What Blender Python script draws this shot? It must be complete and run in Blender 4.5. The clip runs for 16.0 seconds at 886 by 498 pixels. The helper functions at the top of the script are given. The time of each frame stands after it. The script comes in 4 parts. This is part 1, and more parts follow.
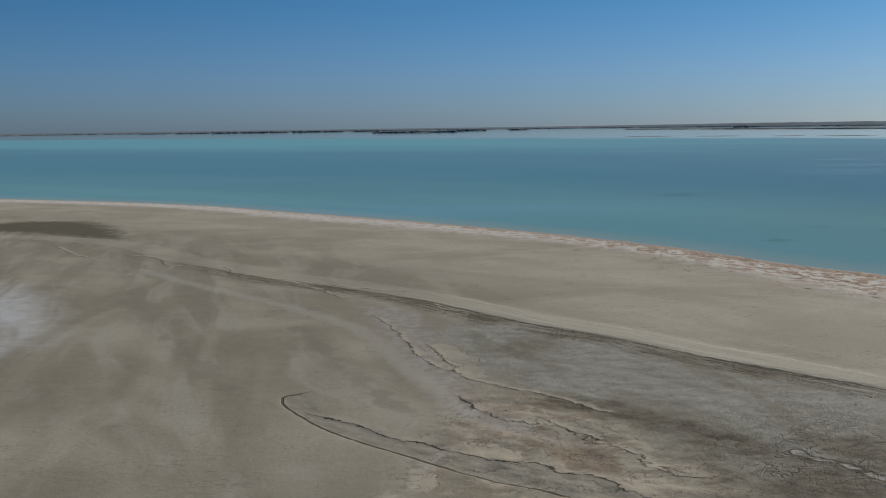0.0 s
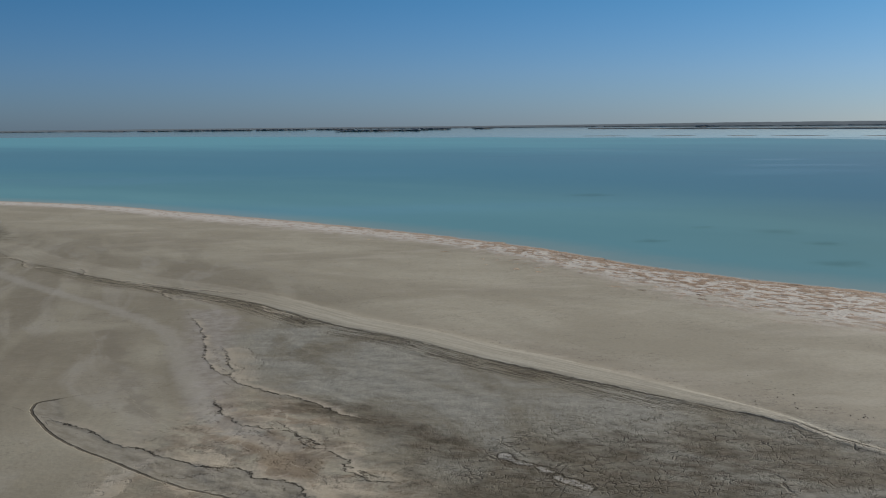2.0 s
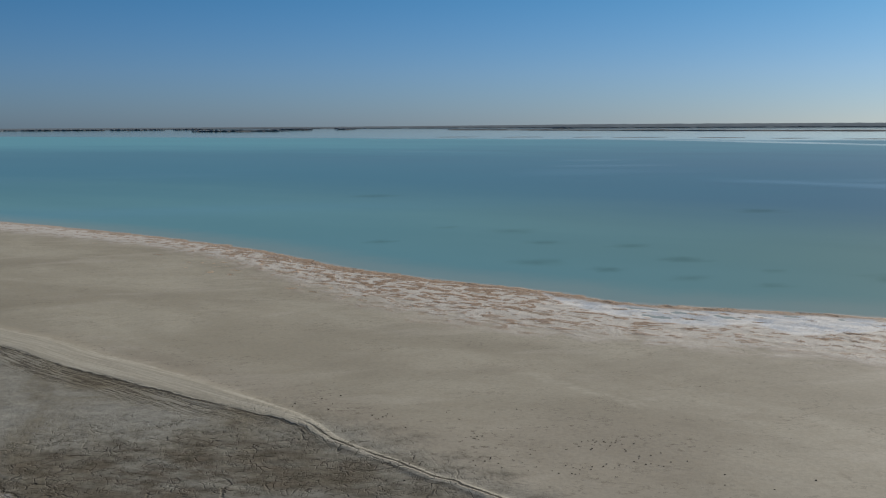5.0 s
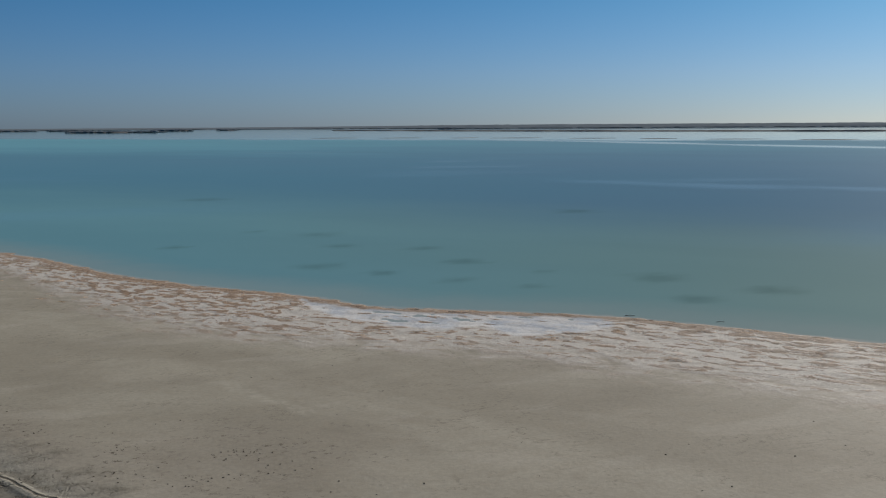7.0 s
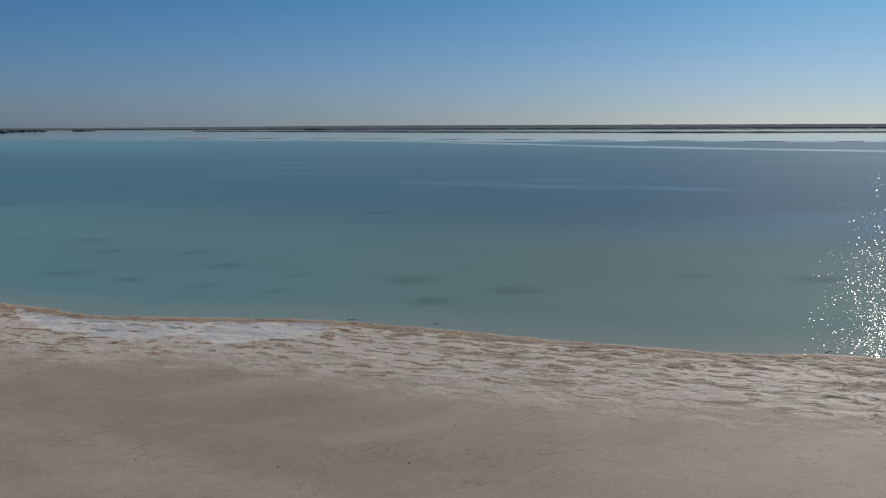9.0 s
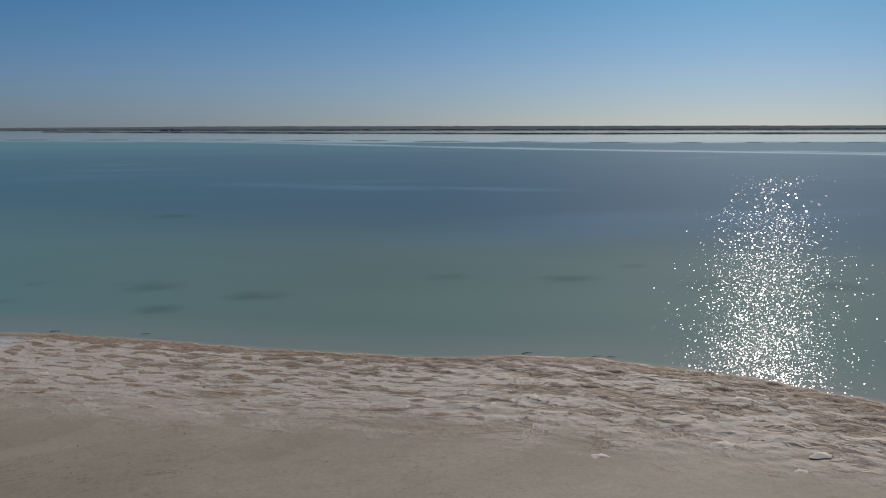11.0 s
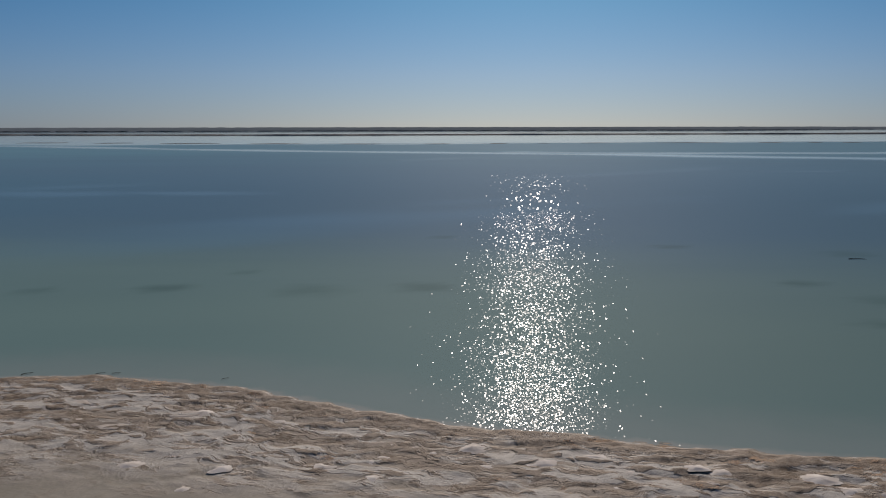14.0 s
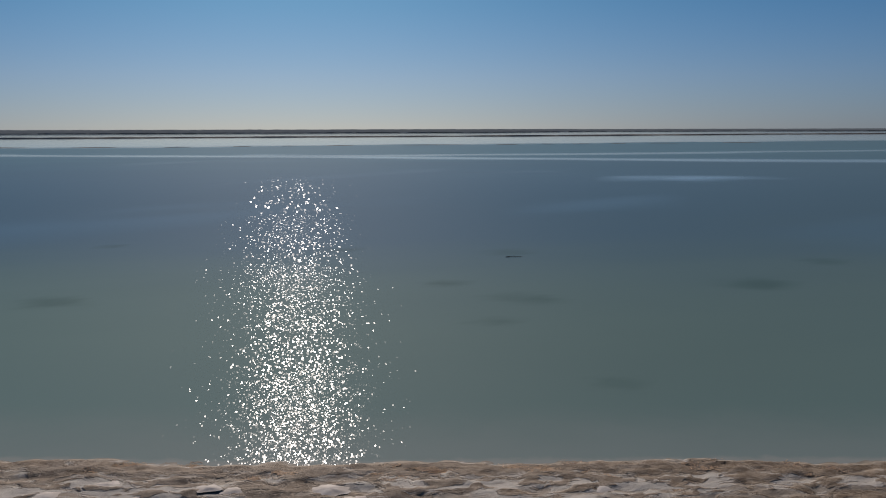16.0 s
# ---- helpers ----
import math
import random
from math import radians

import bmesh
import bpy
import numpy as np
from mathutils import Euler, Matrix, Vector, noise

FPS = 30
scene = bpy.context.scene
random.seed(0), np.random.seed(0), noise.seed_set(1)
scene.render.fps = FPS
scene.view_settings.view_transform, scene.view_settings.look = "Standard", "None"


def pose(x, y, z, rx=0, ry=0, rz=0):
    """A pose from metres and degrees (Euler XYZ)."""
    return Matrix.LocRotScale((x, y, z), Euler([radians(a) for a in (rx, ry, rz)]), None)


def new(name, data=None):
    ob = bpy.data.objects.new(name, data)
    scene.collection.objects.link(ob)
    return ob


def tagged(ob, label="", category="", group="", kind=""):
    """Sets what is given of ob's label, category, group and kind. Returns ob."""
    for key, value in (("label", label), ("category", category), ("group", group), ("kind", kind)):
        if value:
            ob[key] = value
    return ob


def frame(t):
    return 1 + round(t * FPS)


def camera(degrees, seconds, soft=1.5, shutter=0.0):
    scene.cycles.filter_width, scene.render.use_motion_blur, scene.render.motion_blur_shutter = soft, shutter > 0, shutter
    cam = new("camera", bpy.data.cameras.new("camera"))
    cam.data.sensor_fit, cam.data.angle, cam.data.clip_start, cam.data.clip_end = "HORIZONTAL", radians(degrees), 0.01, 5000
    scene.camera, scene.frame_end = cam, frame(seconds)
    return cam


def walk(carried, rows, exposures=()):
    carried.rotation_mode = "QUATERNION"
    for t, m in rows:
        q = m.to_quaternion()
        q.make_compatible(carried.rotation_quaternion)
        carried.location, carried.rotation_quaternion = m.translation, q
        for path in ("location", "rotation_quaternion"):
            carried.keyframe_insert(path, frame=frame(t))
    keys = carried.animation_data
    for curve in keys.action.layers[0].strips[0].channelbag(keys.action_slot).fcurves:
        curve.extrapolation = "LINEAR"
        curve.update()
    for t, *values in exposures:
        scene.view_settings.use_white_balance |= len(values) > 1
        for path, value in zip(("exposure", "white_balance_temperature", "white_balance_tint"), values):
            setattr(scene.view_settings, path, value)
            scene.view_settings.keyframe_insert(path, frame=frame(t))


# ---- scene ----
cam = camera(47.83, 16.0, soft=1.1)
# seconds, x, y, z, yaw, pitch, roll
ROWS = [
    (0, -3.15, 0.78, 9.72, 1.53, -6.98, -0.78),
    (0.5, -1.25, 0.80, 9.76, 1.17, -7.01, -0.74),
    (1, 0.67, 0.80, 9.80, 0.78, -7.04, -0.69),
    (1.5, 2.59, 0.78, 9.83, 0.30, -7.06, -0.65),
    (2, 4.51, 0.80, 9.84, -0.34, -7.08, -0.60),
    (2.5, 6.46, 0.82, 9.82, -1.23, -7.08, -0.55),
    (3, 8.42, 0.88, 9.77, -2.28, -7.08, -0.49),
    (3.5, 10.36, 0.88, 9.73, -3.66, -7.08, -0.43),
    (4, 12.29, 0.77, 9.72, -5.03, -7.07, -0.39),
    (4.5, 14.23, 0.64, 9.72, -6.46, -7.07, -0.36),
    (5, 16.15, 0.50, 9.73, -7.93, -7.09, -0.34),
    (7.5, 25.68, -1.27, 9.93, -16.02, -7.09, -0.37),
    (8, 27.62, -1.59, 9.91, -17.84, -7.09, -0.32),
    (8.5, 29.56, -1.90, 9.87, -19.76, -7.09, -0.28),
    (9, 31.47, -2.20, 9.86, -21.70, -7.08, -0.23),
    (11.5, 40.51, -4.85, 9.78, -31.19, -7.03, -0.13),
    (12, 42.09, -5.71, 9.82, -33.11, -7.02, -0.14),
    (12.5, 43.66, -6.67, 9.87, -35.25, -7.01, -0.15),
    (13, 45.26, -7.69, 9.91, -37.44, -7.00, -0.15),
    (13.5, 46.87, -8.68, 9.94, -39.65, -7.00, -0.14),
    (14, 48.47, -9.71, 9.95, -42.35, -6.99, -0.13),
    (14.5, 50.03, -10.76, 9.96, -45.43, -6.97, -0.12),
    (15, 51.50, -11.83, 9.95, -48.73, -6.95, -0.12),
    (15.5, 52.89, -12.96, 9.95, -52.31, -6.92, -0.14),
    (16, 54.22, -14.24, 9.97, -56.13, -6.88, -0.16),
]
walk(cam, [(t, pose(x, y, z, 90 + pitch, 0, yaw) @ pose(0, 0, 0, 0, 0, roll)) for t, x, y, z, yaw, pitch, roll in ROWS],
     [(0, 0.37, 6600, 10), (5, 0.33, 6600, 10), (8, 0.13, 6680, 12), (12, -0.1, 6780, 16), (16, -0.22, 6840, 18)])
# ---- light ----
SUN_AZIMUTH, SUN_HEIGHT = 47.55, 22.0
world = bpy.data.worlds.new("world")
scene.world = world
world.use_nodes = True
wt = world.node_tree
sky = wt.nodes.new("ShaderNodeTexSky")
sky.sky_type, sky.sun_disc = "NISHITA", False
sky.sun_elevation, sky.sun_rotation = radians(SUN_HEIGHT), radians(SUN_AZIMUTH)
sky.altitude, sky.air_density, sky.dust_density, sky.ozone_density = 0.0, 1.0, 0.4, 3.0
# dry clear air: softer contrast round the sun, bluer than the model's sky, paler towards the horizon
soft = wt.nodes.new("ShaderNodeGamma")
soft.inputs[1].default_value = 0.92
wt.links.new(sky.outputs[0], soft.inputs[0])
way = wt.nodes.new("ShaderNodeSeparateXYZ")
wt.links.new(wt.nodes.new("ShaderNodeTexCoord").outputs["Generated"], way.inputs[0])
tint = wt.nodes.new("ShaderNodeValToRGB")
tint.color_ramp.elements[0].color = (0.287, 0.449, 0.82, 1)
for at_z, c in ((0.05, (0.265, 0.445, 0.79)), (0.12, (0.18, 0.42, 0.70)), (0.35, (0.25, 0.44, 0.62))):
    tint.color_ramp.elements.new(at_z).color = (*c, 1)
tint.color_ramp.elements[-1].color = (0.38, 0.50, 0.62, 1)
wt.links.new(way.outputs["Z"], tint.inputs[0])
air = wt.nodes.new("ShaderNodeMix")
air.data_type, air.blend_type = "RGBA", "MULTIPLY"
air.inputs[0].default_value = 1.0
wt.links.new(soft.outputs[0], air.inputs[6])
wt.links.new(tint.outputs[0], air.inputs[7])
wt.links.new(air.outputs[2], wt.nodes["Background"].inputs[0])
wt.nodes["Background"].inputs[1].default_value = 0.082
sun = new("sun", bpy.data.lights.new("sun", "SUN"))
sun.data.energy, sun.data.angle, sun.data.color = 5.0, radians(0.5), (1.0, 0.95, 0.87)
sun.matrix_world = pose(0, 0, 200, 90 - SUN_HEIGHT, 0, 180 - SUN_AZIMUTH)

# ---- arithmetic of the terrain ----
PERM = np.random.RandomState(7).permutation(512)
PERM = np.concatenate([PERM, PERM, PERM])


def grain(x, y, seed=0):
    """Smooth noise from about -1 to 1 at points x, y."""
    x, y = np.asarray(x, float) + seed * 17.37, np.asarray(y, float) - seed * 9.11
    xi, yi = np.floor(x).astype(int), np.floor(y).astype(int)
    fx, fy = x - xi, y - yi
    u, v = fx * fx * fx * (fx * (fx * 6 - 15) + 10), fy * fy * fy * (fy * (fy * 6 - 15) + 10)

    def corner(i, j):
        a = PERM[(PERM[(xi + i) & 511] + yi + j) & 511] * (2 * np.pi / 512)
        return np.cos(a) * (fx - i) + np.sin(a) * (fy - j)

    top = corner(0, 0) * (1 - u) + corner(1, 0) * u
    low = corner(0, 1) * (1 - u) + corner(1, 1) * u
    return 1.5 * (top * (1 - v) + low * v)


def fractal(x, y, octaves=4, seed=0):
    total, size = 0.0, 1.0
    for n in range(octaves):
        total = total + grain(np.asarray(x) * 2 ** n, np.asarray(y) * 2 ** n, seed + n) * size
        size *= 0.5
    return total


def step(a, b, x):
    t = np.clip((x - a) / (b - a), 0, 1)
    return t * t * (3 - 2 * t)


def smooth(points, n=6):
    """A Catmull-Rom curve through the points."""
    p = np.array(points, float)
    p = np.vstack([2 * p[0] - p[1], p, 2 * p[-1] - p[-2]])
    t = np.linspace(0, 1, n, endpoint=False)[:, None]
    out = []
    for a, b, c, d in zip(p, p[1:], p[2:], p[3:]):
        out.append(0.5 * (2 * b + (c - a) * t + (2 * a - 5 * b + 4 * c - d) * t * t + (3 * b - a - 3 * c + d) * t ** 3))
    return np.vstack(out + [p[-2:-1]])


def along(curve, x, y):
    """Signed distance (positive to the right of the curve's way) and length along the curve."""
    best, side, run, total = np.full(x.shape, 1e18), np.zeros(x.shape), np.zeros(x.shape), 0.0
    clear = np.zeros(x.shape)
    for (ax, ay), (bx, by) in zip(curve, curve[1:]):
        ex, ey = bx - ax, by - ay
        length = math.hypot(ex, ey)
        t = np.clip(((x - ax) * ex + (y - ay) * ey) / length ** 2, 0, 1)
        dx, dy = x - ax - t * ex, y - ay - t * ey
        d = dx * dx + dy * dy
        cross = (ey * dx - ex * dy) / length
        m = (d < best * (1 - 1e-9)) | ((d < best * (1 + 1e-9)) & (np.abs(cross) > clear))
        best[m] = d[m]
        side[m] = np.sign(cross)[m]
        clear[m] = np.abs(cross)[m]
        run[m] = (total + t * length)[m]
        total += length
    return np.sqrt(best) * np.where(side == 0, 1, side), run


def near(curve, x, y, margin=9.0):
    """As along(), worked out only round the curve; 99 m elsewhere."""
    lo, hi = curve.min(0) - margin, curve.max(0) + margin
    m = (x > lo[0]) & (x < hi[0]) & (y > lo[1]) & (y < hi[1])
    d, r = np.full(x.shape, 99.0), np.zeros(x.shape)
    d[m], r[m] = along(curve, x[m], y[m])
    return d, r


def inside(poly, x, y):
    """Signed distance to a closed outline, positive within it."""
    c = np.vstack([smooth(poly, 3), poly[0]])
    d = np.abs(near(c, x, y)[0])
    odd = np.zeros(x.shape, bool)
    for (ax, ay), (bx, by) in zip(c, c[1:]):
        if ay != by:
            odd ^= ((ay > y) != (by > y)) & (x < (bx - ax) * (y - ay) / (by - ay) + ax)
    return np.where(odd, d, -d)


SHORE = smooth([(-2500, 900), (-700, 380), (-162.6, 182.4), (-75, 147.3), (-42.3, 132), (-24.3, 117.3), (-10.5, 105.1), (2.7, 92.1), (12.2, 80.4),
                (19.3, 68.6), (25.1, 61.9), (30.7, 56.5), (33.1, 52.9), (38.5, 49.8), (44.4, 46.5), (49.3, 41.7), (53.2, 37.6), (58.5, 32.7),
                (62, 30.8), (64.8, 28.3), (67.4, 24.3), (69, 19.6), (70.4, 14.8), (73.4, 9.4), (75.9, 5.3), (80, -0.5), (83.2, -5.1),
                (86.4, -10.1), (95.3, -23.9), (141.5, -88.1), (500, -600), (1500, -2500)], 4)
CRUST_EDGE = smooth([(-2500, 850), (-700, 340), (-152.4, 169.5), (-70.9, 139.6), (-39.8, 124), (-22.7, 108), (3.2, 84.3), (11.8, 70.8), (17.6, 57.4),
                     (22.5, 48.9), (27.6, 44.4), (33.9, 40.7), (39.4, 36.1), (44.7, 30.6), (49.1, 26.5), (53.7, 23), (60.3, 15.5), (63.3, 9.9), (66.5, 3.9),
                     (70.7, -3), (75.1, -11.2), (90.5, -32.9), (136.6, -93.1), (500, -620), (1500, -2540)], 4)
RIDGE = smooth([(-61.4, 94.8), (-43.2, 91.5), (-31.9, 84.5), (-26.4, 77), (-20.6, 71.2), (-15.6, 66), (-11.4, 62.7), (-7.6, 59.4), (-4.1, 55.8), (-2.6, 53.8), (0.2, 50.3), (3.7, 46.9), (6.7, 43.2), (9.3, 40.5), (11.6, 37.9), (13.6, 35.6), (15.2, 33.8), (16.1, 32.5), (16.9, 30.6), (17.8, 29.3), (18.8, 28), (19.5, 26.9), (20.1, 26.4), (20.7, 25.5), (25.7, 19)])
GULLY = smooth([(-5, 44.3), (-4.5, 42.6), (-4.2, 41.4), (-3.7, 40.5), (-3.8, 39.8), (-3.5, 38.9), (-3.2, 38.4), (-2.4, 37.7), (-1.7, 37), (-0.8, 36.3), (0.2, 35.4), (1, 34.2), (1.4, 33.9)])
GULLY_TAIL = smooth([(-3.5, 35.7), (-2.8, 33.9), (-1.8, 32.9), (-0.7, 32.3), (-0.1, 31.9), (0.3, 30.9), (0.8, 30.4), (1.2, 30), (1.74, 29.21), (1.85, 28.42), (2.36, 27.77), (3.08, 27.49)])
LOOP = smooth([(-9.4, 36.4), (-9.9, 36), (-9.9, 35.4), (-9.6, 34.6), (-8.5, 32.9), (-7.4, 31.5), (-6.4, 30.5), (-5.4, 29.7), (-4.54, 28.9), (-3.7, 28.12), (-2.76, 27.38), (-1.7, 26.76), (-0.7, 26.17)])
LOOP_BANK = smooth([(-8.4, 33.7), (-7.5, 33), (-6.4, 32), (-5.5, 31), (-4.4, 30.5), (-3.9, 29.9), (-2.89, 29.32), (-2.4, 28.92), (-2, 28.72), (-1.27, 28.61), (-0.88, 28.41), (-0.76, 27.99), (0.22, 27.61), (0.7, 27.17), (0.98, 26.48), (1.49, 25.99)])
RIVULET = smooth([(-26, 69.4), (-22.3, 64.7), (-17.3, 59.1), (-13.1, 54.4), (-9.5, 49.7), (-7.8, 46.3), (-5.9, 40.6), (-4.6, 37.3), (-3.4, 34.3), (-2, 32.4), (-0.3, 30.6)])
FAN = smooth([(-4.1, 29.3), (-4.6, 28.2), (-4.7, 26.9), (-5.5, 25.6), (-5.7, 22.9)])
MUD_FLAT = [(-4.7, 46.6), (-3.1, 51.2), (-0.6, 49.9), (5.6, 43.4), (10.2, 38.7), (14.1, 35.6), (17.2, 32.2), (19.5, 28.3), (22.5, 22.4), (17.7, 13.8), (8.7, 16.7),
            (5.1, 26.3), (3.6, 28.5), (2.2, 31.4), (0.8, 34.6), (-1.5, 37.5), (-3.3, 41.1)]
DAMP = smooth([(0.2, 35.1), (1.3, 34.5), (2.7, 33), (4.2, 31.1), (5.1, 30.1), (6.2, 29.4), (5.68, 29.34), (6.52, 28.31), (7.27, 26.73)])
VEIN = smooth([(6.4, 29.6), (6.74, 28.98), (7.14, 28.73), (7.48, 28.35), (7.74, 27.79), (8.09, 27.21), (8.23, 27.25), (8.52, 26.76)])
FISSURE = smooth([(5.7, 30.4), (6.6, 30.3), (7.3, 31.1), (7.9, 31.3), (8.5, 31.9), (9.3, 32.2)])
LOWER_CRACK = smooth([(-17.8, 66.2), (-14.2, 62.8), (-12.5, 60.5), (-10.7, 57.6), (-9, 57.1), (-7.4, 56.5), (-5.7, 55.9), (-4.9, 53.7), (-4.1, 53), (-2.9, 51.8)])
CLEFT = smooth([(8.5, 30.4), (9.6, 30.4), (11, 30), (12.5, 29.9), (14.8, 29.5), (16.6, 28.8)])
UPPER_CRACK = smooth([(-38.6, 84.6), (-33.3, 77.2), (-30.7, 76.6), (-28.6, 77.2), (-26.3, 74.7), (-25.4, 72.4), (-23.4, 71.1), (-20.3, 70.1), (-18.7, 66.5), (-15.2, 64.3), (-12.8, 62.5), (-11.2, 61.3), (-9.4, 60.3), (-7, 59)])
DOTTED = smooth([(-8.1, 51.5), (-7.1, 48.8), (-6.3, 46.1), (-5.6, 43.1), (-4.7, 40.8), (-3.9, 39.6)])
SPUR_A, SPUR_B = smooth([(-0.6, 32.7), (-0, 31.8), (0.4, 31.3), (0.9, 30.6)]), smooth([(1.8, 29.3), (2.1, 28.5), (2.8, 27.9)])
STREAK = smooth([(24.3, 38), (25, 37.5), (25.5, 36.3), (26.1, 35.1), (26.8, 34.1), (27.5, 32.9)])
PINK = [(-8.8, 54.1), (-6.4, 52.5), (-4.3, 42.4), (-2.9, 35.6), (-1.9, 32.8), (-0.9, 31), (-1.9, 31.8), (-3.6, 34.2), (-4.6, 37.1), (-6, 42.5)]
STAINS = [smooth([(-11.5, 48.7), (-9.7, 43.8), (-8.3, 40.3), (-7.2, 37.7), (-5.4, 34.1)]), smooth([(-17.7, 47.3), (-14.7, 41.7), (-12.4, 37.2)])]
LOBES = [[(-4.9, 44.6), (-4, 44.6), (-3, 42.1), (-3, 40.6), (-2.6, 38.9), (-3.5, 39.2), (-3.6, 40.8), (-4.2, 41.6)],
         [(-3, 29.9), (-2.4, 30.4), (-2, 30), (-1.75, 28.86), (-2.4, 28.97)],
         [(0.96, 27.34), (1.36, 27.87), (1.81, 27.77), (2.4, 27.19), (2.62, 26.47), (1.52, 26.15), (1.05, 26.73)],
         [(-4.73, 27.72), (-4.18, 27.85), (-4.06, 26.62), (-4.59, 26.54)]]
SILTED = [(-0.9, 32.1), (-0.2, 31.2), (0.4, 30.2), (1.1, 29.32), (0.81, 27.88), (0.28, 28.07), (-0.45, 28.74), (-1.02, 29.86), (-1.6, 31.5)]
POND = [(-57, 106), (-53.4, 106.2), (-51.1, 107.8), (-44.6, 107.1), (-38.3, 98.2), (-34.6, 89.9), (-35.9, 90), (-39.9, 92.2), (-45.2, 95.7), (-49.4, 97.7), (-53, 98.1)]
BLOOM = [(-47, 68.9), (-32.8, 62.2), (-27.8, 55.5), (-24.8, 49.2), (-24.2, 43.8), (-28.6, 37.2), (-45.6, 39)]
POOL = [(29.5, 57.5), (30.8, 54.6), (32.7, 52.3), (34.6, 50.8), (37.1, 49.4), (40.3, 47.9), (44.2, 45.7), (43.1, 43), (40.1, 42.7), (38.2, 42.9), (37.4, 45.4), (35.4, 45.2), (34, 46.2), (32.3, 48), (30.8, 50), (29.8, 53.3)]

# ---- materials ----


class Nodes:
    """Short ways to wire a node material."""

    def __init__(self, name, rough=0.9):
        self.m = bpy.data.materials.new(name)
        self.m.use_nodes = True
        self.t = self.m.node_tree
        self.b = self.t.nodes["Principled BSDF"]
        self.b.inputs["Roughness"].default_value = rough
        self.place = self.t.nodes.new("ShaderNodeNewGeometry").outputs["Position"]

    def link(self, value, socket):
        if isinstance(value, bpy.types.NodeSocket):
            self.t.links.new(value, socket)
        elif isinstance(value, tuple) and len(value) == 3 and socket.type == "RGBA":
            socket.default_value = (*value, 1)
        else:
            socket.default_value = value

    def attr(self, name):
        n = self.t.nodes.new("ShaderNodeAttribute")
        n.attribute_name = name
        return n.outputs["Fac"]

    def chance(self):
        return self.t.nodes.new("ShaderNodeObjectInfo").outputs["Random"]

    def math(self, op, a, b=0.0, c=0.0):
        n = self.t.nodes.new("ShaderNodeMath")
        n.operation = op
        for v, s in zip((a, b, c), n.inputs):
            self.link(v, s)
        return n.outputs[0]

    def mul(self, *v):
        out = v[0]
        for w in v[1:]:
            out = self.math("MULTIPLY", out, w)
        return out

    def add(self, a, b):
        return self.math("ADD", a, b)

    def band(self, x, a, b, lo=0.0, hi=1.0):
        n = self.t.nodes.new("ShaderNodeMapRange")
        n.interpolation_type = "SMOOTHSTEP"
        for v, s in zip((x, a, b, lo, hi), n.inputs):
            self.link(v, s)
        return n.outputs[0]

    def scaled(self, factors, turn=0.0, base=None):
        n = self.t.nodes.new("ShaderNodeMapping")
        n.vector_type = "TEXTURE"
        n.inputs["Scale"].default_value = [1 / f for f in factors]
        n.inputs["Rotation"].default_value = (0, 0, radians(turn))
        self.link(self.place if base is None else base, n.inputs["Vector"])
        return n.outputs[0]

    def noise(self, scale, detail=3.0, where=None, rough=0.55, distort=0.0):
        n = self.t.nodes.new("ShaderNodeTexNoise")
        n.inputs["Scale"].default_value, n.inputs["Detail"].default_value = scale, detail
        n.inputs["Roughness"].default_value, n.inputs["Distortion"].default_value = rough, distort
        self.link(self.place if where is None else where, n.inputs["Vector"])
        return n.outputs["Fac"]

    def cells(self, scale, where=None, feature="DISTANCE_TO_EDGE"):
        n = self.t.nodes.new("ShaderNodeTexVoronoi")
        n.feature = feature
        n.inputs["Scale"].default_value = scale
        self.link(self.place if where is None else where, n.inputs["Vector"])
        return n.outputs["Distance"]

    def combine(self, x, y, z=0.0):
        n = self.t.nodes.new("ShaderNodeCombineXYZ")
        for v, s in zip((x, y, z), n.inputs):
            self.link(v, s)
        return n.outputs[0]

    def warped(self, scale, amount):
        """The place, shifted by noise."""
        n = self.t.nodes.new("ShaderNodeTexNoise")
        n.inputs["Scale"].default_value = scale
        self.link(self.place, n.inputs["Vector"])
        v = self.t.nodes.new("ShaderNodeVectorMath")
        v.operation = "MULTIPLY_ADD"
        self.link(n.outputs["Color"], v.inputs[0])
        v.inputs[1].default_value = (amount, amount, 0)
        self.link(self.place, v.inputs[2])
        return v.outputs[0]

    def mix(self, fac, a, b, blend="MIX"):
        n = self.t.nodes.new("ShaderNodeMix")
        n.data_type, n.blend_type = "RGBA", blend
        self.link(fac, n.inputs["Factor"])
        self.link(a, n.inputs[6])
        self.link(b, n.inputs[7])
        return n.outputs[2]

    def bump(self, height, strength=0.5, distance=0.05, after=None):
        n = self.t.nodes.new("ShaderNodeBump")
        self.link(strength, n.inputs["Strength"])
        n.inputs["Distance"].default_value = distance
        self.link(height, n.inputs["Height"])
        if after is not None:
            self.link(after, n.inputs["Normal"])
        return n.outputs[0]

    def set(self, **values):
        for key, v in values.items():
            self.link(v, self.b.inputs[key.replace("_", " ")])
        return self.m


